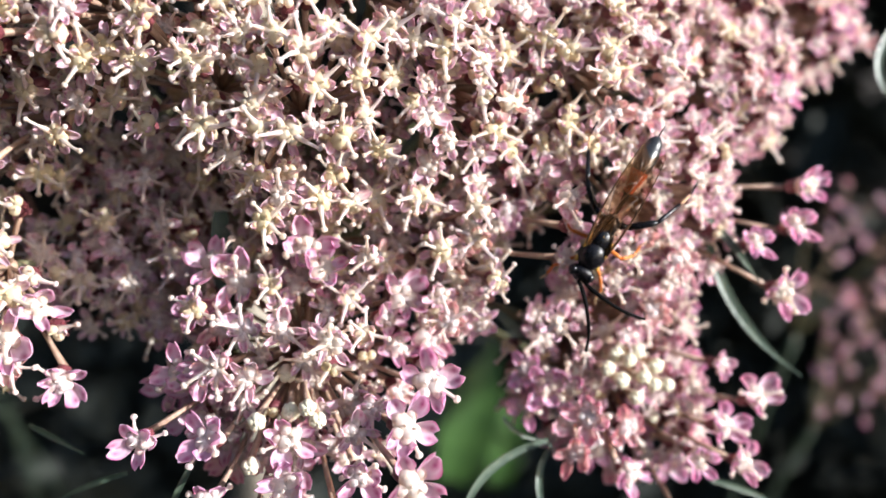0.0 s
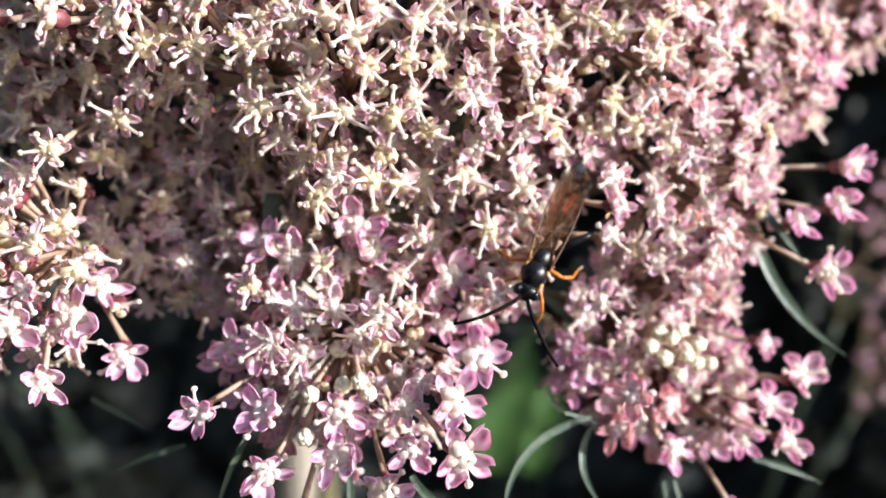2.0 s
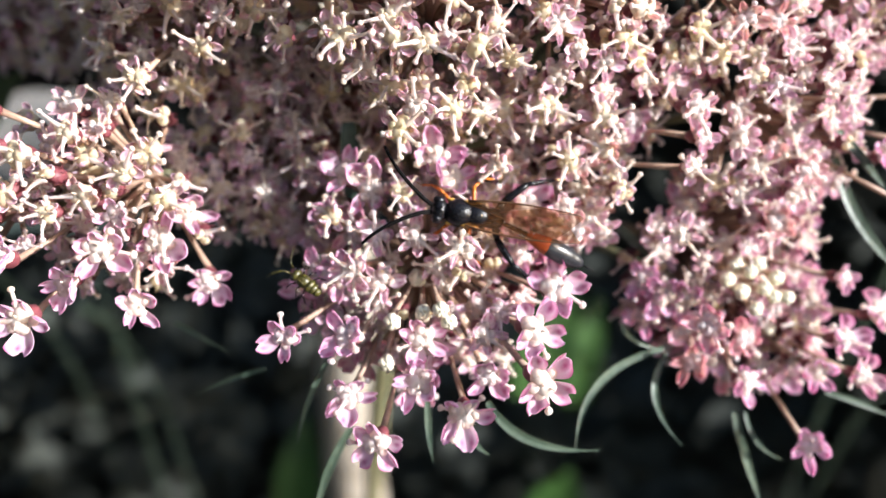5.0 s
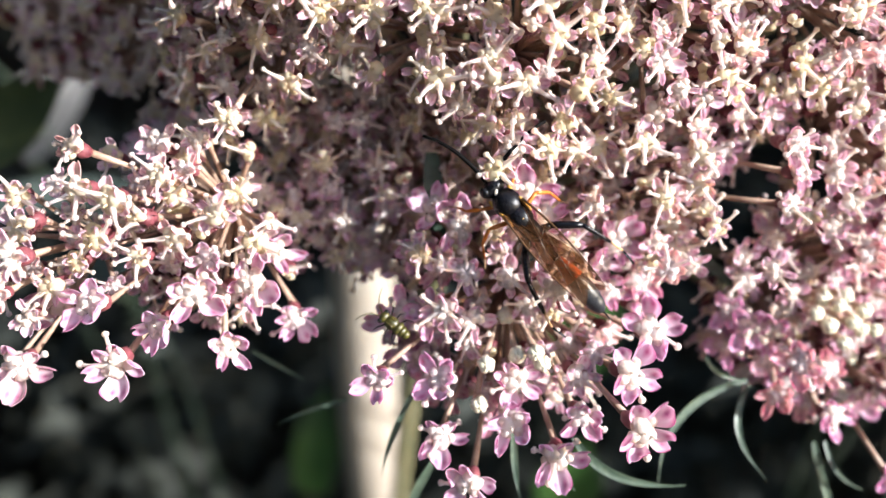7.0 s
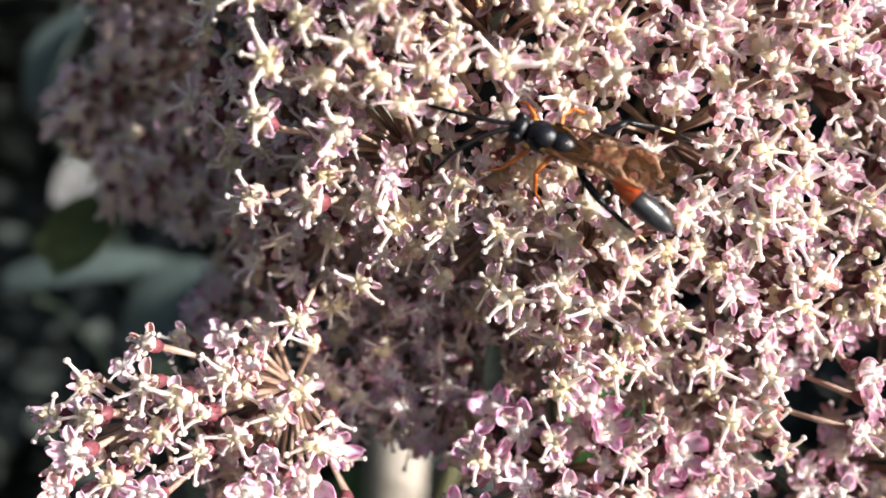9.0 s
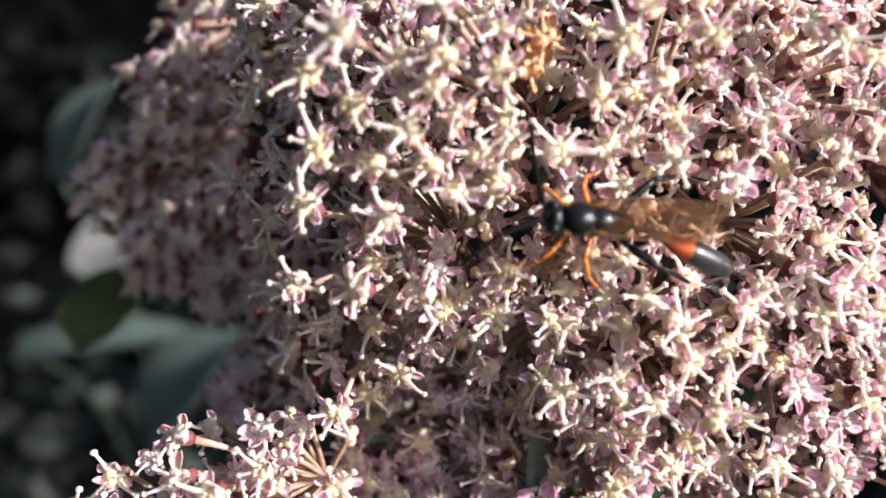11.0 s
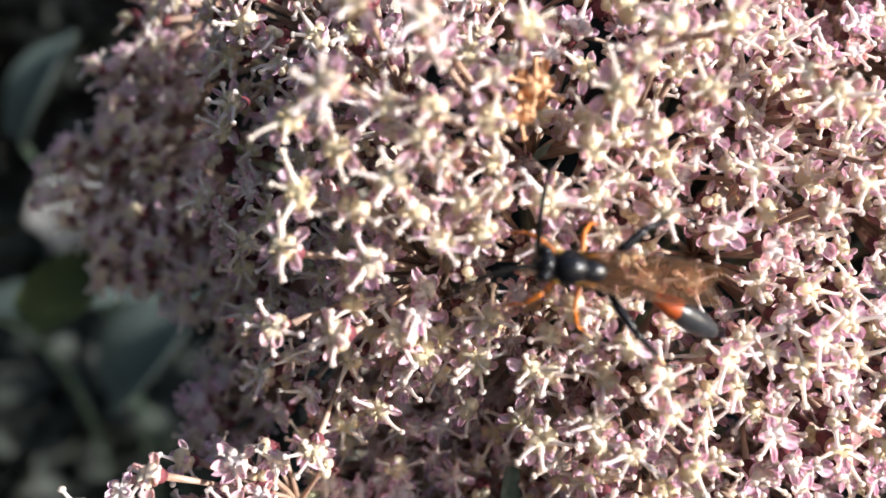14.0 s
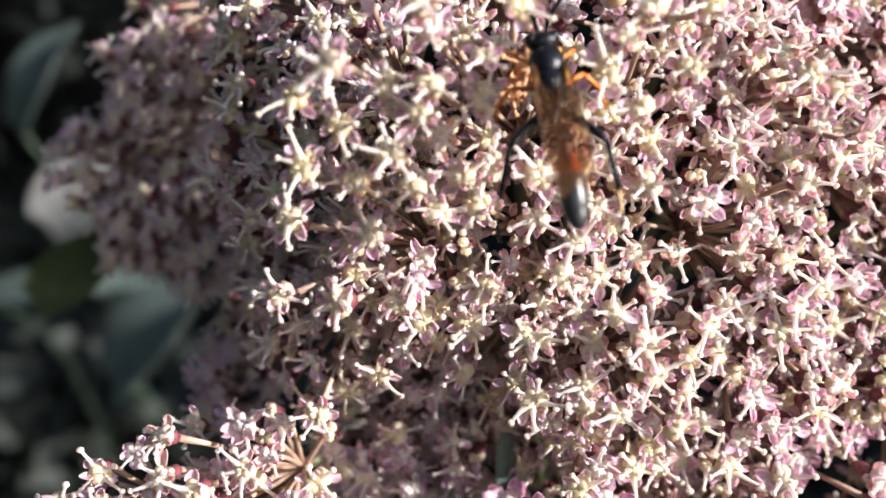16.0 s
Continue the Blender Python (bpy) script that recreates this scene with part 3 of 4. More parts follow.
def floret_pose(u, p, rng, kind):
    tilt = Vector((rng.uniform(-0.3, 0.3), rng.uniform(-0.3, 0.3), 0))
    if kind == "outer":
        out = ((p - u.base).normalized() * 0.35 + tilt + Vector((0.05, -0.1, -0.75))).normalized()
    else:
        out = ((p - u.base).normalized() * 0.6 + u.axis * 0.3 + tilt + Vector((0, 0, -0.45))).normalized()
    rim = p - u.at
    rim = rim - out * rim.dot(out)
    z = (RIGHT * out.x + DOWN * out.y + AWAY * out.z).normalized()
    x = RIGHT * rim.x + DOWN * rim.y + AWAY * rim.z
    x = (x - z * x.dot(z))
    x = x.normalized() if x.length > 1e-6 else z.orthogonal().normalized()
    turn = Matrix((x, z.cross(x), z)).transposed().to_quaternion()
    spin = rng.uniform(-0.5, 0.5) if kind == "outer" else rng.uniform(0, 6.28)
    turn = turn @ Euler((0, 0, spin)).to_quaternion()
    size = rng.uniform(1.12, 1.42) * (1.12 if kind == "outer" else 0.8 if kind == "small" else 1.0)
    return turn, z, size


rng = random.Random(11)
for u in umbellets:
    base = spot(*u.base) - root
    mid = hub.lerp(base, 0.55) + (DOWN * rng.uniform(-2, 3) + AWAY * 2) * 0.001
    child("ray", stem_mesh("ray", bend(hub, mid, base), 0.00045, RAY, 6, 30, int(u.radius * 10 + u.at.x)), head)
    knob = Shape()
    knob.blob((0, 0, 0), (0.0006, 0.0006, 0.0006), 0, None, 0.2, 8, 6, rng)
    ob = child("umbellet", knob.mesh("umbellet", (STALK,)), head, Matrix.Translation(base))
    for p, kind in u.florets:
        turn, z, size = floret_pose(u, p, rng, kind)
        where = spot(*p) - root - base
        foot = where - z * 0.0009 * size
        c = foot.lerp(Vector((0, 0, 0)), 0.4) + Vector((rng.uniform(-1, 1), rng.uniform(-1, 1), rng.uniform(-1, 1))) * 0.0004
        stalk = Shape()
        stalk.tube(bend((0, 0, 0), c, foot, 5), [0.0002, 0.00018, 0.00017, 0.00018, 0.00026], 5)
        child("pedicel", stalk.mesh("pedicel", (STALK,)), ob)
        pool = {"inner": INNER, "outer": OUTER, "small": FRILLY, "frilly": FRILLY, "spent": SPENT, "withered": WITHERED, "bud": BUDS}[kind]
        child("bud" if kind == "bud" else "floret", rng.choice(pool), ob, Matrix.LocRotScale(where, turn, Vector((size,) * 3)))


# ---- bracts: narrow curved leaves under the head ----
def blade_mesh(name, points, width, mat, fold=0.25, thick=0.00012, facing=None):
    pts = [Vector(p) for p in points]
    rows, under = [], []
    facing = facing or -AWAY
    for i, p in enumerate(pts):
        t = i / (len(pts) - 1)
        d = (pts[min(i + 1, len(pts) - 1)] - pts[max(i - 1, 0)]).normalized()
        side = d.cross(facing).normalized()
        up = side.cross(d).normalized()
        w = width * (0.12 + 0.88 * math.sin(math.pi * min(1, (t * 0.92 + 0.16))) ** 0.8) * 0.5
        row = [p + side * w * u + up * fold * w * abs(u) for u in (-1, -0.5, 0, 0.5, 1)]
        rows.append(row)
        under.append([q - up * thick for q in row])
    s = Shape()
    s.sheet(rows, under)
    return s.mesh(name, (mat,))


BRACTS = [
    (1.7, 6.9, 57.0, 1.6, 11.3, 57.0, 2.3, 16.5, 57.0, 3.0),
    (1.0, -12.4, 45.0, 1.2, -12.7, 44.3, 1.7, -13.1, 43.8, 0.9),
    (24.5, 24.6, 58.0, 17.8, 25.6, 57.0, 17.2, 31.3, 56.0, 1.2),
    (24.7, 25.0, 58.0, 22.0, 27.9, 57.0, 25.0, 31.4, 56.0, 1.0),
    (10.8, 27.1, 54.0, 12.6, 30.9, 54.0, 18.5, 30.9, 54.0, 1.3),
    (38.8, 10.5, 60.0, 40.0, 17.2, 60.0, 44.6, 21.1, 58.0, 1.8),
    (30.4, 30.2, 60.0, 31.2, 34.1, 60.0, 32.5, 38.0, 60.0, 1.3),
    (31.3, 30.2, 60.0, 31.3, 32.8, 59.0, 33.7, 33.8, 59.0, 0.8),
    (37.6, 28.9, 60.0, 40.3, 29.7, 60.0, 43.0, 31.2, 60.0, 1.0),
    (0.1, 23.2, 55.0, -2.1, 26.4, 55.0, -2.8, 29.7, 55.0, 0.8),
    (1.1, 28.9, 56.0, -1.3, 32.1, 56.0, -2.3, 36.9, 57.0, 1.3),
    (6.6, 26.5, 54.0, 6.5, 29.0, 54.0, 6.8, 30.9, 53.0, 1.0),
    (-5.4, 24.8, 58.0, -8.0, 25.3, 58.0, -10.6, 26.5, 58.0, 0.8),
    (-12.6, 21.3, 60.0, -10.9, 22.3, 60.0, -8.8, 23.7, 60.0, 0.8),
    (61.6, -9.6, 66.0, 56.9, -5.5, 66.0, 59.9, -1.8, 66.0, 1.6),
    (21.4, 14.9, 60.0, 23.6, 17.1, 60.0, 26.2, 19.5, 60.0, 1.6),
    (21.1, 22.5, 57.0, 21.7, 24.1, 57.0, 24.3, 24.6, 58.0, 0.7),
    (37.6, 8.9, 57.0, 39.6, 11.2, 57.0, 40.7, 13.8, 56.0, 1.3),
    (9.3, 28.9, 54.0, 9.8, 30.3, 54.0, 10.8, 30.9, 54.0, 0.7),
]

for ax, ad, aa, bx, bd, ba, cx, cd, ca2, w in BRACTS:
    pts = [q - root for q in bend(spot(ax, ad, aa), spot(bx, bd, ba), spot(cx, cd, ca2), 16)]
    child("bract", blade_mesh("bract", pts, w * 0.0005, BRACT), head, None, "thin curved dark green bract")


# ---- the wasp ----
def wasp_leg(parent, name, pts, radii, mats, label):
    s = Shape()
    hip = Vector(pts[0])
    for i in range(len(pts) - 1):
        a, b = Vector(pts[i]) - hip, Vector(pts[i + 1]) - hip
        s.tube([a, a.lerp(b, 0.25), a.lerp(b, 0.75), b], [radii[i] * 0.85, radii[i] * 1.05, radii[i] * 0.95, radii[i] * 0.7], 7, mats[i])
    legs.append(child(name, s.mesh(name, (SHELL, LEG_ORANGE, LEG_PALE), 0.001), parent, Matrix.Translation(hip * 0.001), label))


def lathe(s, profile, slot, flat=1.0, sides=12):
    """Rings along y: (y, radius, height) in millimetres."""
    s.grid([[(r * math.cos(a), y, h + flat * r * math.sin(a)) for a in (2 * math.pi * k / sides for k in range(sides))] for y, r, h in profile], slot, True)


def build_wasp():
    w = new("wasp")
    tagged(w, "slender black wasp with an orange-red waist and smoky brown wings", "wasp")
    s = Shape()
    s.blob((0, 0, 0), (0.86, 0.52, 0.62), 0, None, 0, 16, 12)
    for sx in (-1, 1):
        s.blob((0.60 * sx, 0.10, 0.08), (0.33, 0.40, 0.48), 1, None, 0, 12, 10)
    s.blob((0, 0.48, -0.18), (0.42, 0.18, 0.34), 1, None, 0, 10, 8)
    s.blob((0, 0.52, -0.42), (0.22, 0.16, 0.14), 2, None, 0, 8, 6)
    for q in ((0, 0.0, 0.66), (-0.16, -0.12, 0.64), (0.16, -0.12, 0.64)):
        s.blob(q, (0.07, 0.07, 0.06), 1, None, 0, 6, 5)
    head_part = child("head", s.mesh("head", (SHELL, SHELL, YELLOW), 0.001), w, pose(0, 0.0046, 0.0012))
    s = Shape()
    s.blob((0, 1.15, 0.15), (0.88, 0.98, 0.84), 0, None, 0, 16, 12)
    s.blob((0, 0.1, 0.05), (0.80, 0.95, 0.76), 0, None, 0, 16, 12)
    s.blob((0, -0.85, -0.10), (0.64, 0.85, 0.60), 0, None, 0, 14, 10)
    s.blob((0, -0.15, 0.68), (0.20, 0.10, 0.10), 1, None, 0, 10, 8)
    for sx in (-1, 1):
        s.blob((0.72 * sx, 0.45, 0.50), (0.13, 0.60, 0.14), 1, None, 0, 10, 8)
        s.blob((0.70 * sx, 1.65, 0.18), (0.14, 0.32, 0.18), 1, None, 0, 8, 6)
    s.tube([(0, 1.9, 0.1), (0, 2.6, 0.15)], [0.3, 0.26], 10, 0)
    child("thorax", s.mesh("thorax", (SHELL, YELLOW), 0.00106), w, pose(0, 0.0021, 0.001), "black thorax with yellow-orange marks")
    s = Shape()
    lathe(s, [(0.1, 0.13, -0.10), (-0.6, 0.15, 0.05), (-1.3, 0.16, 0.20), (-1.9, 0.20, 0.22), (-2.3, 0.28, 0.18)], 0)
    lathe(s, [(-2.3, 0.28, 0.18), (-2.6, 0.36, 0.14), (-3.1, 0.49, 0.06), (-3.6, 0.59, 0.0), (-3.9, 0.63, -0.04)], 1)
    lathe(s, [(-3.9, 0.63, -0.04), (-4.4, 0.68, -0.10), (-4.43, 0.66, -0.1), (-5.0, 0.69, -0.17), (-5.03, 0.67, -0.17), (-5.5, 0.65, -0.22), (-5.53, 0.62, -0.22), (-5.95, 0.53, -0.27), (-6.25, 0.40, -0.31), (-6.45, 0.24, -0.34), (-6.55, 0.04, -0.36)], 2)
    s.tube([(0, -6.3, -0.4), (0, -6.9, -0.36), (0, -7.3, -0.28)], [0.07, 0.05, 0.03], 6, 0)
    abdomen.append(child("abdomen", s.mesh("abdomen", (SHELL, ORANGE, DUSTY), 0.001), w, pose(0, 0.0010, 0.001), "narrow-waisted abdomen, orange-red in front and black behind"))
    for sx, name in ((-1, "antenna"), (1, "antenna")):
        s = Shape()
        pts = [Vector((0.10, 0.2, 0.0)), Vector((0.24, 0.75, 0.15))]
        for k in range(1, 13):
            t = k / 12
            pts.append(Vector((0.24 + 1.9 * t + 0.4 * t * t, 0.75 + 4.6 * t - 1.1 * t * t, 0.15 + 1.5 * t - 1.7 * t * t)))
        s.tube([(p.x * sx, p.y, p.z) for p in pts], [0.13, 0.15] + [0.145 - 0.05 * k / 12 for k in range(12)], 7, 0)
        for k in range(2, 13):
            q = pts[k].lerp(pts[k + 1], 0.5) if k < 13 else pts[k]
            s.blob((q.x * sx, q.y, q.z), (0.15 - 0.004 * k,) * 3, 0, None, 0, 6, 4)
        antennae.append(child(name, s.mesh(name, (MATT,), 0.001), w, pose(0.00012 * sx, 0.0050, 0.0014), "long thin black antenna"))
    for sx in (-1, 1):
        def side(*pts):
            return [(x * sx, y, z) for x, y, z in pts]
        wasp_leg(w, "leg", side((0.45, 3.6, 0.5), (1.3, 4.3, 0.35), (1.9, 5.0, -0.3), (2.0, 5.7, -1.1), (2.3, 6.2, -1.3)), (0.13, 0.12, 0.085, 0.05), (1, 1, 1, 2), "orange foreleg")
        wasp_leg(w, "leg", side((0.55, 2.4, 0.4), (1.9, 2.7, 0.5), (2.7, 2.2, -0.3), (3.0, 1.4, -1.2), (3.3, 0.9, -1.4)), (0.15, 0.13, 0.085, 0.05), (1, 1, 1, 2), "orange middle leg")
        wasp_leg(w, "leg", side((0.45, 0.8, 0.3), (1.2, 0.5, 0.45), (2.5, -0.9, 0.8), (3.2, -2.9, -0.6), (3.5, -3.9, -1.4), (3.4, -5.0, -1.6)), (0.26, 0.25, 0.16, 0.09, 0.08), (0, 0, 0, 2, 0), "black hind leg with a pale foot")
    for sx in (-1, 1):
        build_wing(w, sx)
    return w


def build_wing(w, sx):
    """A long folded forewing: a clear brown skin with raised veins."""
    rows, under = [], []
    n = 13
    for i in range(n):
        t = i / (n - 1)
        y = 2.9 - 7.2 * t
        wid = 0.24 + 2.05 * math.sin(math.pi * min(1, t * 0.62 + 0.02)) * (1 - 0.9 * max(0, t - 0.72) ** 1.1 * 3.2)
        wid = max(wid * math.sqrt(max(0.0, 1 - t ** 7)), 0.08)
        lead = 0.78 + 1.25 * t - 1.15 * t * t
        row = []
        for j in range(5):
            u = j / 4
            x = lead - wid * u
            z = 1.5 + 0.45 * t + 0.03 * math.sin(t * 9 + u * 4) + (0.10 if sx > 0 else 0.0) + 0.18 * (1 - u)
            row.append((x * sx, y - 0.25 * u, z))
        rows.append(row)
        under.append([(x, y, z - 0.02) for x, y, z in row])
    s = Shape()
    s.sheet(rows, under)
    wing = child("wing", s.mesh("wing", (WING,), 0.001), w, None, "clear smoky brown folded wing")
    v = Shape()

    def on(t, u):
        i = min(int(t * (n - 1)), n - 2)
        f = t * (n - 1) - i
        a = Vector(rows[i][0]).lerp(Vector(rows[i][4]), u)
        b = Vector(rows[i + 1][0]).lerp(Vector(rows[i + 1][4]), u)
        return a.lerp(b, f) + Vector((0, 0, 0.03))
    v.tube([on(t / 12 * 0.999, 0.02) for t in range(13)], [0.09 - 0.005 * k for k in range(13)], 5)
    for path in (((0, 0.2), (0.3, 0.35), (0.55, 0.5), (0.75, 0.62)), ((0.05, 0.6), (0.3, 0.7), (0.55, 0.85)), ((0.3, 0.35), (0.42, 0.2), (0.58, 0.05)), ((0.55, 0.5), (0.62, 0.3), (0.8, 0.15), (0.92, 0.05)), ((0.3, 0.35), (0.34, 0.7)), ((0.55, 0.5), (0.56, 0.85)), ((0.62, 0.3), (0.68, 0.55)), ((0.58, 0.05), (0.62, 0.3)), ((0.68, 0.55), (0.9, 0.6))):
        v.tube([on(t, u) for t, u in path], 0.026, 4)
    child("venation", v.mesh("venation", (VEIN,), 0.001), wing, None, "dark brown wing veins")


antennae, abdomen, legs = [], [], []
wasp = build_wasp()


# ---- small insects resting on the florets ----
def small_insect(name, label, where, facing, size, mats):
    ob = new(name)
    tagged(ob, label, "insect")
    z = (-AWAY * 0.8 - DOWN * 0.3).normalized()
    y = (facing - z * facing.dot(z)).normalized()
    ob.matrix_basis = Matrix.LocRotScale(where, Matrix((y.cross(z), y, z)).transposed().to_quaternion(), None)
    s = Shape()
    s.blob((0, 1.05, 0.05), (0.52, 0.36, 0.42), 0, None, 0, 12, 8)
    for sx in (-1, 1):
        s.blob((0.40 * sx, 1.12, 0.1), (0.2, 0.24, 0.28), 1, None, 0, 8, 8)
    s.blob((0, 1.36, 0.0), (0.2, 0.1, 0.16), 2, None, 0, 8, 6)
    child("head", s.mesh("head", mats, 0.001 * size), ob)
    s = Shape()
    s.blob((0, 0.3, 0), (0.55, 0.6, 0.5), 0, None, 0, 12, 8)
    for sx in (-0.25, 0.25):
        s.blob((sx, 0.35, 0.42), (0.09, 0.4, 0.1), 2, None, 0, 8, 6)
    child("thorax", s.mesh("thorax", mats, 0.001 * size), ob)
    s = Shape()
    for k in range(3):
        s.blob((0, -0.35 - 0.34 * k, -0.05 * k), (0.56 - 0.09 * k, 0.34, 0.44 - 0.06 * k), 0 if k % 2 else 2, None, 0, 12, 8)
    child("abdomen", s.mesh("abdomen", mats, 0.001 * size), ob)
    for sx in (-1, 1):
        s = Shape()
        s.tube([(0.15 * sx, 1.35, 0.2), (0.4 * sx, 1.9, 0.5), (1.0 * sx, 2.3, 0.7), (1.6 * sx, 2.5, 0.6)], [0.05, 0.04, 0.04, 0.03], 5, 0)
        child("antenna", s.mesh("antenna", mats, 0.001 * size), ob)
        for y0, y1 in ((0.7, 1.2), (0.3, 0.2), (-0.1, -0.8)):
            s = Shape()
            s.tube([(0.35 * sx, y0, -0.2), (0.9 * sx, (y0 + y1) / 2, 0.1), (1.2 * sx, y1, -0.7)], [0.07, 0.06, 0.04], 5, 1)
            child("leg", s.mesh("leg", mats, 0.001 * size), ob)
    return ob


FLY_FROM = spot(2.3, 17.1, 57.5)
fly = small_insect("fly", "small dull olive fly clinging under a floret", spot(-1.1, 18.1, 50.3), heading(-0.7, -0.7, -0.1), 0.85, (OLIVE, SHELL, OLIVE))
small_insect("beetle", "tiny glossy black insect on a floret", spot(-5.3, -10.6, 41.0), heading(-0.5, -0.8, 0.0), 0.33, (SHELL, SHELL, SHELL))


# ---- behind the flower ----
def ground_mesh():
    s = Shape()
    rows = []
    steps = [-40, -20, -8, -3, -1.5] + [-1 + 0.1 * k for k in range(31)] + [2.6, 4, 9, 20, 40]
    for y in steps:
        rows.append([(x, y, 0.025 * noise.noise((x * 2.2, y * 2.2, 0.3)) + 0.010 * noise.noise((x * 9, y * 9, 1.7)) - 0.012 if abs(x) < 5 and abs(y) < 5 else 0.0) for x in steps])
    s.grid(rows)
    return s.mesh("ground", (SOIL,))


ground = tagged(new("ground", ground_mesh()), "dark bare garden soil", "ground", kind="structure")

post_at = spot(-37, 120, 420)
post = new("garden_stake")
post.location = (post_at.x, post_at.y, 0)
tagged(post, "pale weathered wooden garden stake in the soil", "stake")
s = Shape()
s.tube([(0.0016 * math.sin(k * 1.7), 0.001 * math.cos(k * 2.3), -0.03 + 0.05 * k) for k in range(26)], [0.0155 + 0.0006 * math.sin(k * 2.9) for k in range(26)], 18)
child("pole", s.mesh("pole", (WOOD,)), post)


def leaf_at(name, label, where, tip, width, mat, facing=None):
    """A single leaf on its stalk that rises from the soil."""
    if mat is LEAF_GREY:
        facing = heading(-0.45, -0.40, -0.80)
    elif mat is DRY:
        facing = heading(0.40, -0.30, -0.85)
    ob = new(name)
    foot = Vector((where.x + (0.05 if where.x > 0 else -0.06), where.y + 0.25, 0))
    ob.location = foot
    tagged(ob, label, "leaf")
    mid = (where + tip) / 2 + Vector((0, -0.004, 0.006))
    child("blade", blade_mesh("blade", [q - foot for q in bend(where, mid, tip, 12)], width, mat, 0.3, 0.0003, facing), ob)
    s = Shape()
    s.tube(bend((0, 0, 0), (0, 0, where.z * 0.8), where - foot, 10), [0.0006] * 5 + [0.0004] * 5, 7)
    child("stalk", s.mesh("stalk", (BRACT,)), ob)
    return ob


child("leaf", blade_mesh("leaf", [q - root for q in bend(spot(-56.6, 3.0, 105.0), spot(-49.8, -3.0, 103.5), spot(-43.0, -6.0, 100.0), 12)], 0.008, LEAF_DULL, 0.3, 0.0003), head, None, "yellow-green narrow leaf beside the flower")
leaf_at("leaf", "dull grey-green leaf in the shade behind", spot(-88.4, 31.2, 210.0), spot(-63.4, 4.7, 205.0), 0.026, LEAF_GREY)
leaf_at("leaf", "dull grey-green leaf in the shade behind", spot(-121.1, -35.2, 220.0), spot(-107.5, -65.5, 220.0), 0.022, LEAF_GREY)
leaf_at("leaf", "dry pale curled leaf behind the flower", spot(-154.0, -11.0, 302.0), spot(-119.0, -37.0, 296.0), 0.026, DRY)
leaf_at("leaf", "broad bright green leaf out in the sun", spot(63.7, 124.4, 480.0), spot(93.8, 41.7, 470.0), 0.032, LEAF)
leaf_at("leaf", "dull grey-green leaf in the shade behind", spot(49.2, 110.5, 500.0), spot(69.2, 41.3, 490.0), 0.026, LEAF_GREY)
leaf_at("leaf", "broad bright green leaf out in the sun", spot(97.5, 139.5, 520.0), spot(116.3, 66.7, 510.0), 0.022, LEAF)
leaf_at("leaf", "broad bright green leaf out in the sun", spot(61.8, 184.2, 420.0), spot(74.7, 144.2, 400.0), 0.034, LEAF)
leaf_at("leaf", "broad bright green leaf out in the sun", spot(-75.6, 182.9, 450.0), spot(-62.9, 118.5, 440.0), 0.026, LEAF)
leaf_at("leaf", "narrow green leaf lying across behind the flower", spot(-154.1, 14.0, 260.0), spot(-86.3, 6.1, 250.0), 0.012, LEAF_GREY)


def far_head(label, centre, spread, count, seed):
    """A smaller flower head farther back, with its own stem."""
    rng = random.Random(seed)
    ob = new("wild_carrot")
    ob.location = (centre.x + 0.12, centre.y + 0.3, 0)
    tagged(ob, label, "flower", "wild carrot flowers")
    top = centre - Vector(ob.location)
    low = top + Vector((0, 0.02, -0.03))
    child("stem", stem_mesh("stem", bend((0, 0, 0), (0, 0, top.z * 0.5), low, 12), 0.0012, BRACT), ob)
    for k in range(5):
        a = 2 * math.pi * k / 5
        mid = top + (RIGHT * math.cos(a) + DOWN * math.sin(a)) * spread * 0.6
        child("ray", stem_mesh("ray", bend(low, low.lerp(mid, 0.5) + AWAY * 0.003, mid + AWAY * 0.006), 0.0004, RAY, 6), ob)
        knob = Shape()
        knob.blob((0, 0, 0), (0.0006,) * 3, 0, None, 0.2, 8, 6, rng)
        um = child("umbellet", knob.mesh("umbellet", (STALK,)), ob, Matrix.Translation(mid + AWAY * 0.006))
        for j in range(count // 5):
            r = spread * 0.5 * math.sqrt(rng.random())
            b = rng.uniform(0, 6.28)
            p = (RIGHT * math.cos(b) + DOWN * math.sin(b)) * r + AWAY * rng.uniform(-0.002, 0.001)
            tip = p - AWAY * 0.006
            stalk = Shape()
            stalk.tube(bend((0, 0, 0), tip * 0.6, tip, 4), 0.0002, 4)
            child("pedicel", stalk.mesh("pedicel", (STALK,)), um)
            q = (-AWAY * 0.8 + p.normalized() * 0.5).to_track_quat("Z", "Y") @ Euler((0, 0, rng.uniform(0, 6.28))).to_quaternion()
            child("floret", rng.choice(OUTER), um, Matrix.LocRotScale(tip, q, Vector((1.1,) * 3)))
    return ob


far_head("pink wild carrot flower head farther back", spot(130.6, 8.8, 180.0), 0.017, 35, 20)
far_head("pink wild carrot flower head farther back", spot(139.5, 35.9, 190.0), 0.017, 35, 21)


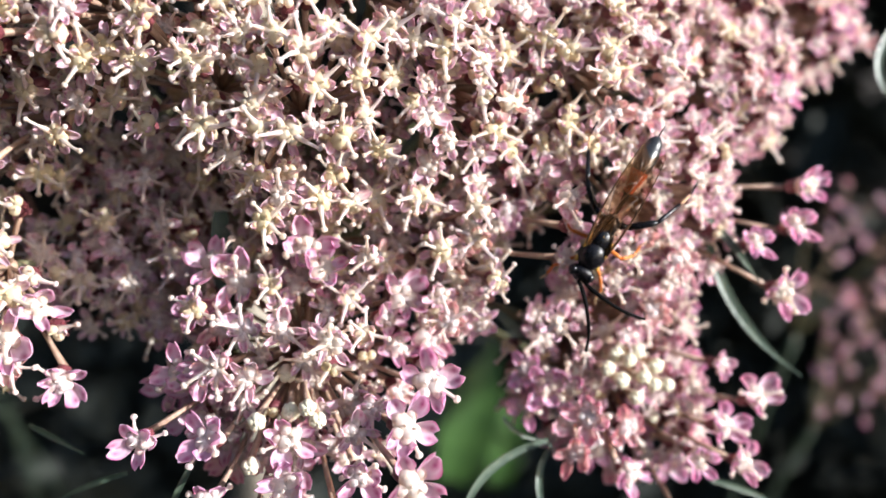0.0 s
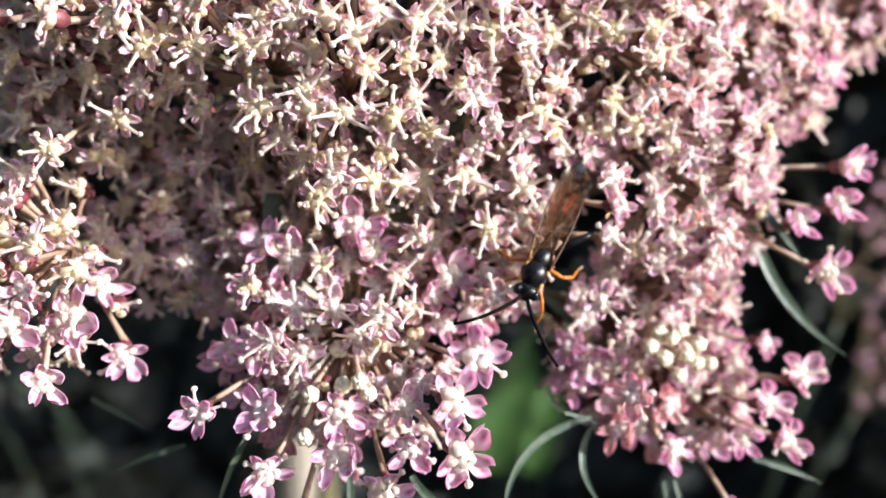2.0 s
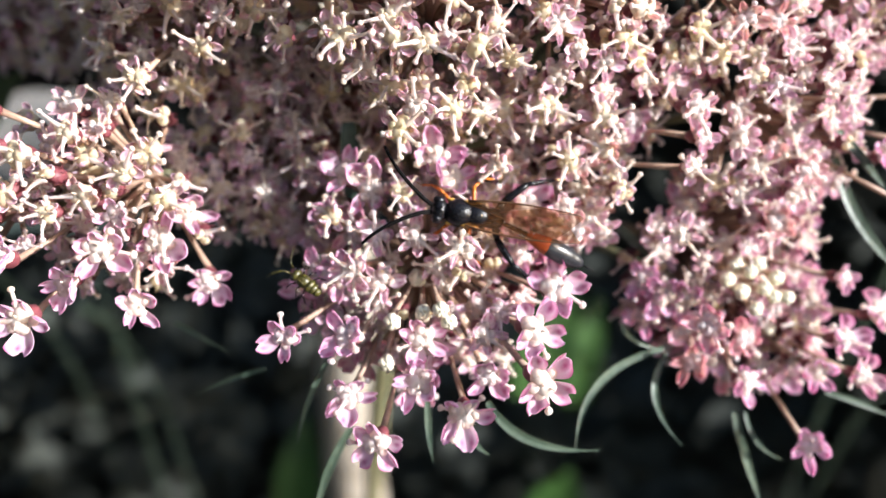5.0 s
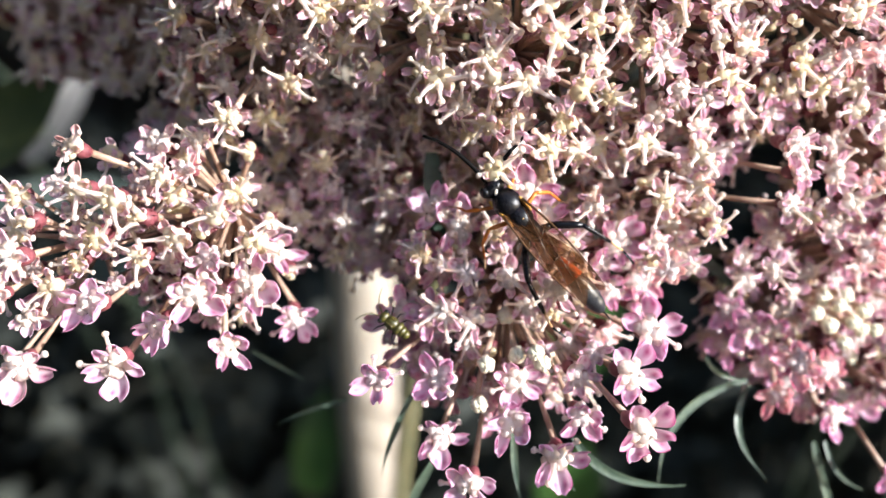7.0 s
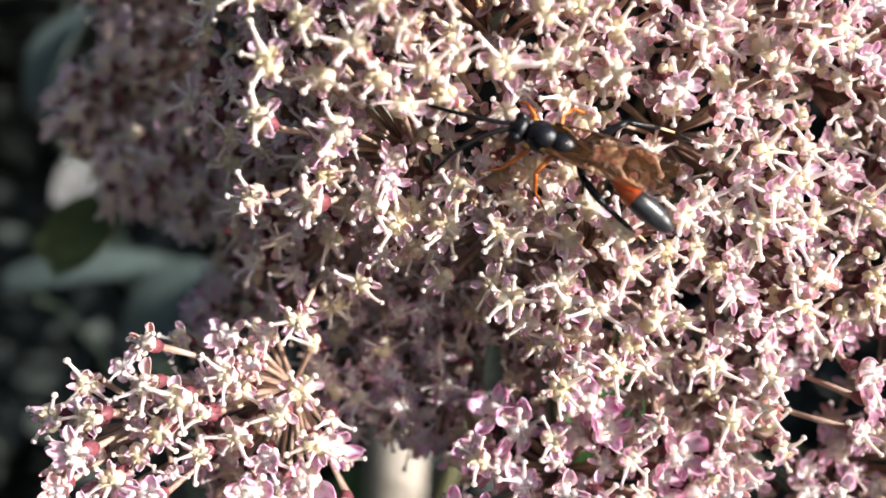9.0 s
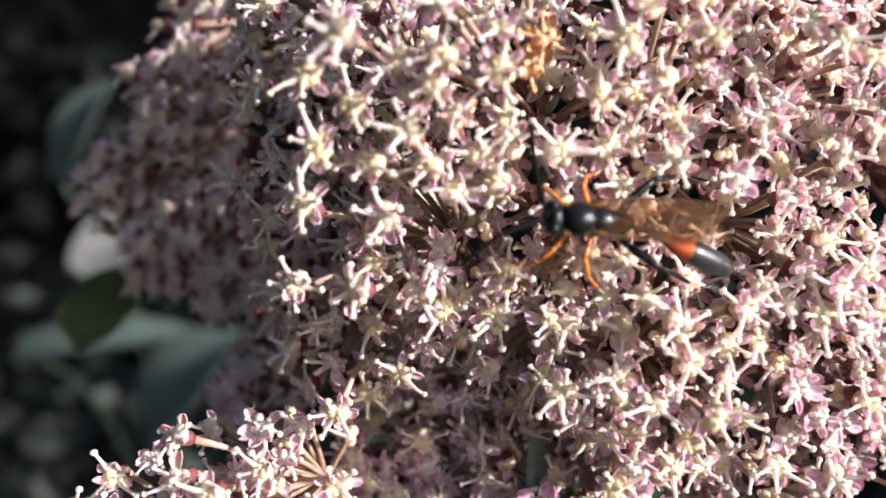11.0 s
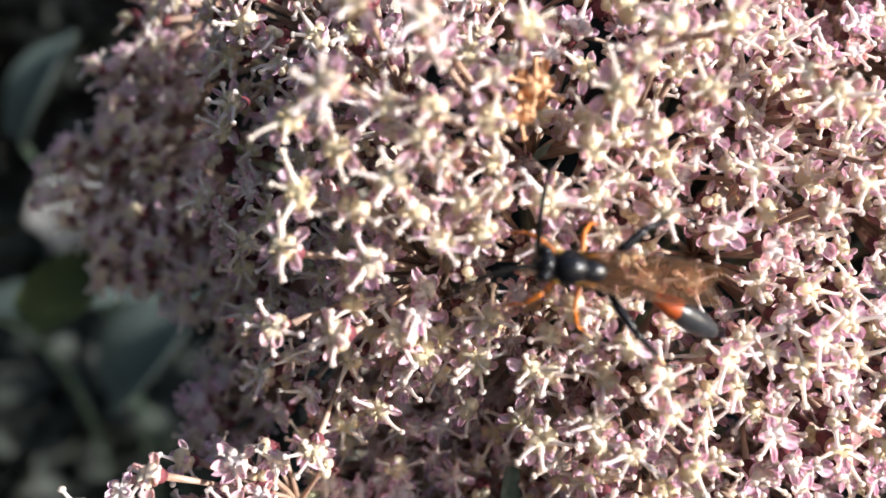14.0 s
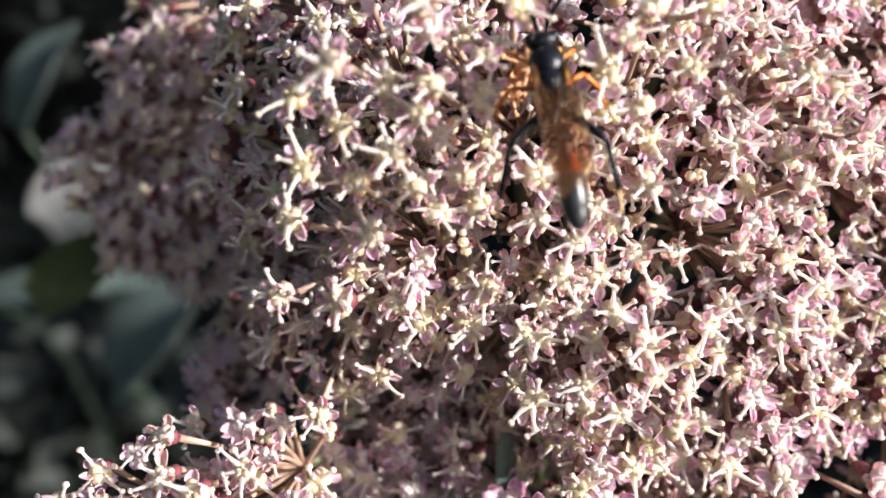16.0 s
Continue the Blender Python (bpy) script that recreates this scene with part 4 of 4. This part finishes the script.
# Invented masses of dark leaves block light and close the background.
def dark_leaves_mesh(seed, count, box, size):
    rng = random.Random(seed)
    s = Shape()
    for _ in range(count):
        c = Vector([rng.uniform(*b) for b in box])
        d = Vector((rng.uniform(-1, 1), rng.uniform(-1, 0.3), rng.uniform(-1, 0.4))).normalized()
        side = d.cross(Vector((rng.uniform(-1, 1), rng.uniform(-1, 1), 1))).normalized()
        up = side.cross(d)
        ln, wd = size * rng.uniform(0.6, 1.3), size * rng.uniform(0.22, 0.4)
        s.grid([[c + d * ln * t + side * wd * w * u + up * 0.15 * wd * abs(u) for u in (-1, 0, 1)] for t, w in ((0, 0.15), (0.35, 1), (0.7, 0.8), (1, 0.05))])
    return s.mesh("hedge", (LEAF_SHADED,))


# Unseen leaf masses at the left and rear, added to cut sky light.
left_light_block = tagged(new("hedge", dark_leaves_mesh(12, 2600, ((-1.3, -0.4), (-0.7, 0.42), (0.0, 1.7)), 0.09)), "added dark leafy hedge that blocks light around the flower", "hedge", kind="stuff")
near_light_block = tagged(new("hedge", dark_leaves_mesh(14, 2600, ((-1.3, 0.2), (-1.5, -0.75), (0.0, 1.7)), 0.09)), "added dark leafy hedge that blocks light around the flower", "hedge", kind="stuff")
# Added to cover a strip of bright sky at the left.
corner_sky_block = tagged(new("hedge", dark_leaves_mesh(16, 3800, ((-2.6, -0.95), (0.42, 1.7), (0.0, 2.2)), 0.10)), "added dark leafy hedge that blocks light around the flower", "hedge", kind="stuff")
# Added at the right to throw the background into shade.
hedge = tagged(new("hedge", dark_leaves_mesh(6, 5200, ((0.42, 1.6), (0.15, 1.7), (0.0, 2.1)), 0.09)), "added dark leafy hedge that blocks light around the flower", "hedge", kind="stuff")
# Made-up dark foliage that closes the view behind.
hedge = tagged(new("hedge", dark_leaves_mesh(4, 5200, ((-2.2, 2.2), (1.3, 1.75), (0.0, 2.0)), 0.09)), "added dark leafy hedge that blocks light around the flower", "hedge", kind="stuff")
# Darkened leaves added over the ground where only shade is wanted.
shade_thicket = tagged(new("undergrowth", dark_leaves_mesh(9, 9000, ((-1.5, 1.5), (0.62, 1.5), (0.0, 0.34)), 0.06)), "added low tangle of darkened leaves in place of shade on the soil", "undergrowth", kind="stuff")


# Made-up plain dark walls block the bright sky between the hedge leaves.
def wall(name, x0, x1, y0, y1, height):
    s = Shape()
    n = 12
    ring = lambda z, k: [(x0, y0, z), (x1, y0, z), (x1, y1, z), (x0, y1, z)]
    s.grid([ring(height * k / n - 0.05, k) for k in range(n + 1)], 0, True)
    top = ring(height - 0.05, 0)
    s.grid([[top[0], top[1]], [top[3], top[2]]])
    tagged(new(name, s.mesh(name, (BACKDROP,), 1.0, False)), "added dark backdrop wall that blocks the sky", "wall", kind="structure")


wall("backdrop_north", -3.2, 2.6, 1.95, 2.10, 2.1)
wall("backdrop_west", -3.2, -3.0, -1.6, 1.94, 2.1)


def wasp_rows():
    rows = []
    for t, hx, hd, ha, fx, fd, fa, bent in WASP_PATH:
        y = (RIGHT * fx + DOWN * fd + AWAY * fa).normalized()
        z = -AWAY - DOWN * 0.15
        z = (z - y * z.dot(y)).normalized()
        m = Matrix.Translation(spot(hx, hd, ha)) @ Matrix((y.cross(z), y, z)).transposed().to_4x4() @ pose(0, 0, 0, 0, 0, 0.64 * bent) @ Matrix.Translation((0, -0.0046, -0.0012))
        rows.append((t, m))
    return rows


# Where the wasp's head is, which way it faces, and how far its waist is bent.
WASP_PATH = [
    (0, 25.68, 12.51, 50.70, -0.509, 0.838, 0.197, 0),
    (0.5, 25.61, 12.57, 50.70, -0.564, 0.786, 0.252, 0),
    (1, 24.08, 12.54, 50.70, -0.654, 0.709, 0.264, 0),
    (1.2, 20.66, 13.97, 50.20, -0.897, 0.429, -0.109, 0),
    (1.5, 18.74, 14.16, 50.20, -0.752, 0.630, 0.196, 0),
    (2, 18.84, 14.85, 50.70, -0.467, 0.869, -0.161, 0),
    (2.5, 18.29, 16.53, 50.70, -0.316, 0.690, 0.651, 0),
    (3, 18.13, 16.93, 50.70, -0.352, 0.667, 0.657, 0),
    (3.2, 17.53, 17.38, 50.70, -0.362, 0.634, 0.684, 0),
    (5.3, 6.96, 13.09, 49.60, -0.833, -0.545, -0.089, 26),
    (5.5, 6.31, 12.74, 49.60, -0.788, -0.604, -0.118, 30),
    (6, 5.54, 11.24, 49.60, -0.714, -0.687, -0.138, 18),
    (6.5, 5.73, 10.64, 49.10, -0.697, -0.716, -0.030, 0),
    (7, 5.41, 9.54, 49.10, -0.629, -0.759, 0.168, 0),
    (7.3, 6.71, 9.79, 49.10, -0.651, -0.729, 0.213, 0),
    (7.5, 6.16, 9.00, 48.90, -0.638, -0.770, 0.020, -12),
    (7.7, 6.78, 6.98, 48.60, -0.318, -0.938, 0.141, 0),
    (8, 8.30, 4.50, 47.00, 0.011, -0.999, 0.039, 0),
    (8.5, 7.23, -3.28, 44.80, -0.228, -0.973, 0.037, 0),
    (9, 2.60, -6.62, 44.30, -0.833, -0.546, 0.094, 20),
    (9.5, 2.16, -5.93, 44.40, -0.976, -0.212, -0.049, 20),
    (10, 2.19, -6.55, 43.90, -0.971, -0.176, -0.160, 20),
    (10.2, 1.67, -6.56, 43.40, -0.965, -0.217, -0.150, 20),
    (12.3, 1.00, -6.68, 41.40, -0.960, -0.233, -0.154, 20),
    (12.5, 0.90, -6.62, 41.40, -0.966, -0.204, -0.157, 20),
    (13, 0.93, -7.25, 41.40, -0.925, -0.371, -0.079, 7),
    (13.5, 1.36, -6.91, 41.40, -0.927, -0.338, -0.164, 20),
    (14, 1.34, -6.77, 41.40, -0.937, -0.307, -0.166, 20),
    (14.5, 0.49, -6.80, 41.40, -0.927, -0.343, -0.151, 20),
    (15, 1.34, -7.45, 41.40, -0.866, -0.470, -0.172, 20),
    (15.5, 0.86, -7.88, 41.40, -0.902, -0.402, -0.154, 20),
    (15.8, 0.57, -11.73, 40.90, -0.643, -0.761, 0.086, 0),
    (16, 1.14, -16.43, 40.40, -0.176, -0.925, 0.336, 0),
]
# How far the two antennae are swung from straight ahead, in degrees to the wasp's left.
FEELERS = [
    (0.0, 84, 39), (1.0, 48, -62), (1.5, 10, -5), (2.0, 45, -40), (3.2, 30, -50),
    (5.3, 31, -39), (5.5, 20, -88), (6.0, 25, -60), (7.0, 9, -81), (7.5, 30, -105), (7.7, 32, -70),
    (8.0, 13, -45), (8.5, 38, -36), (9.0, 50, 13), (9.5, 30, -63), (10.2, 28, -70),
    (12.5, 20, -95), (13.0, 16, -82), (14.0, 24, -90), (14.5, 20, -95), (15.0, 30, -85),
    (15.5, 14, -60), (16.0, 19, -40),
]


def motions():
    rest = fly.matrix_basis.copy()
    hidden = Matrix.Translation(FLY_FROM - rest.translation) @ rest
    walk(fly, [(0.0, hidden), (3.2, hidden), (4.2, Matrix.Translation((FLY_FROM - rest.translation) * 0.5) @ rest), (5.3, rest), (10.0, rest), (SECONDS, rest)])
    walk(wasp, wasp_rows())
    walk(abdomen[0], [(row[0], abdomen[0].matrix_basis @ pose(0, 0, 0, 0, 0, -row[7])) for row in WASP_PATH])
    for n, ob in enumerate(antennae):
        home = ob.matrix_basis.copy()
        walk(ob, [(row[0], home @ pose(0, 0, 0, 6 * math.sin(3 * row[0]), 0, row[1 + n] + (-28, 28)[n])) for row in FEELERS])
    for n, ob in enumerate(legs):
        home = ob.matrix_basis.copy()
        walk(ob, [(row[0], home @ pose(0, 0, 0, 0, 0, 9 * math.sin(2.1 * k + 2.6 * n))) for k, row in enumerate(WASP_PATH)])


motions()
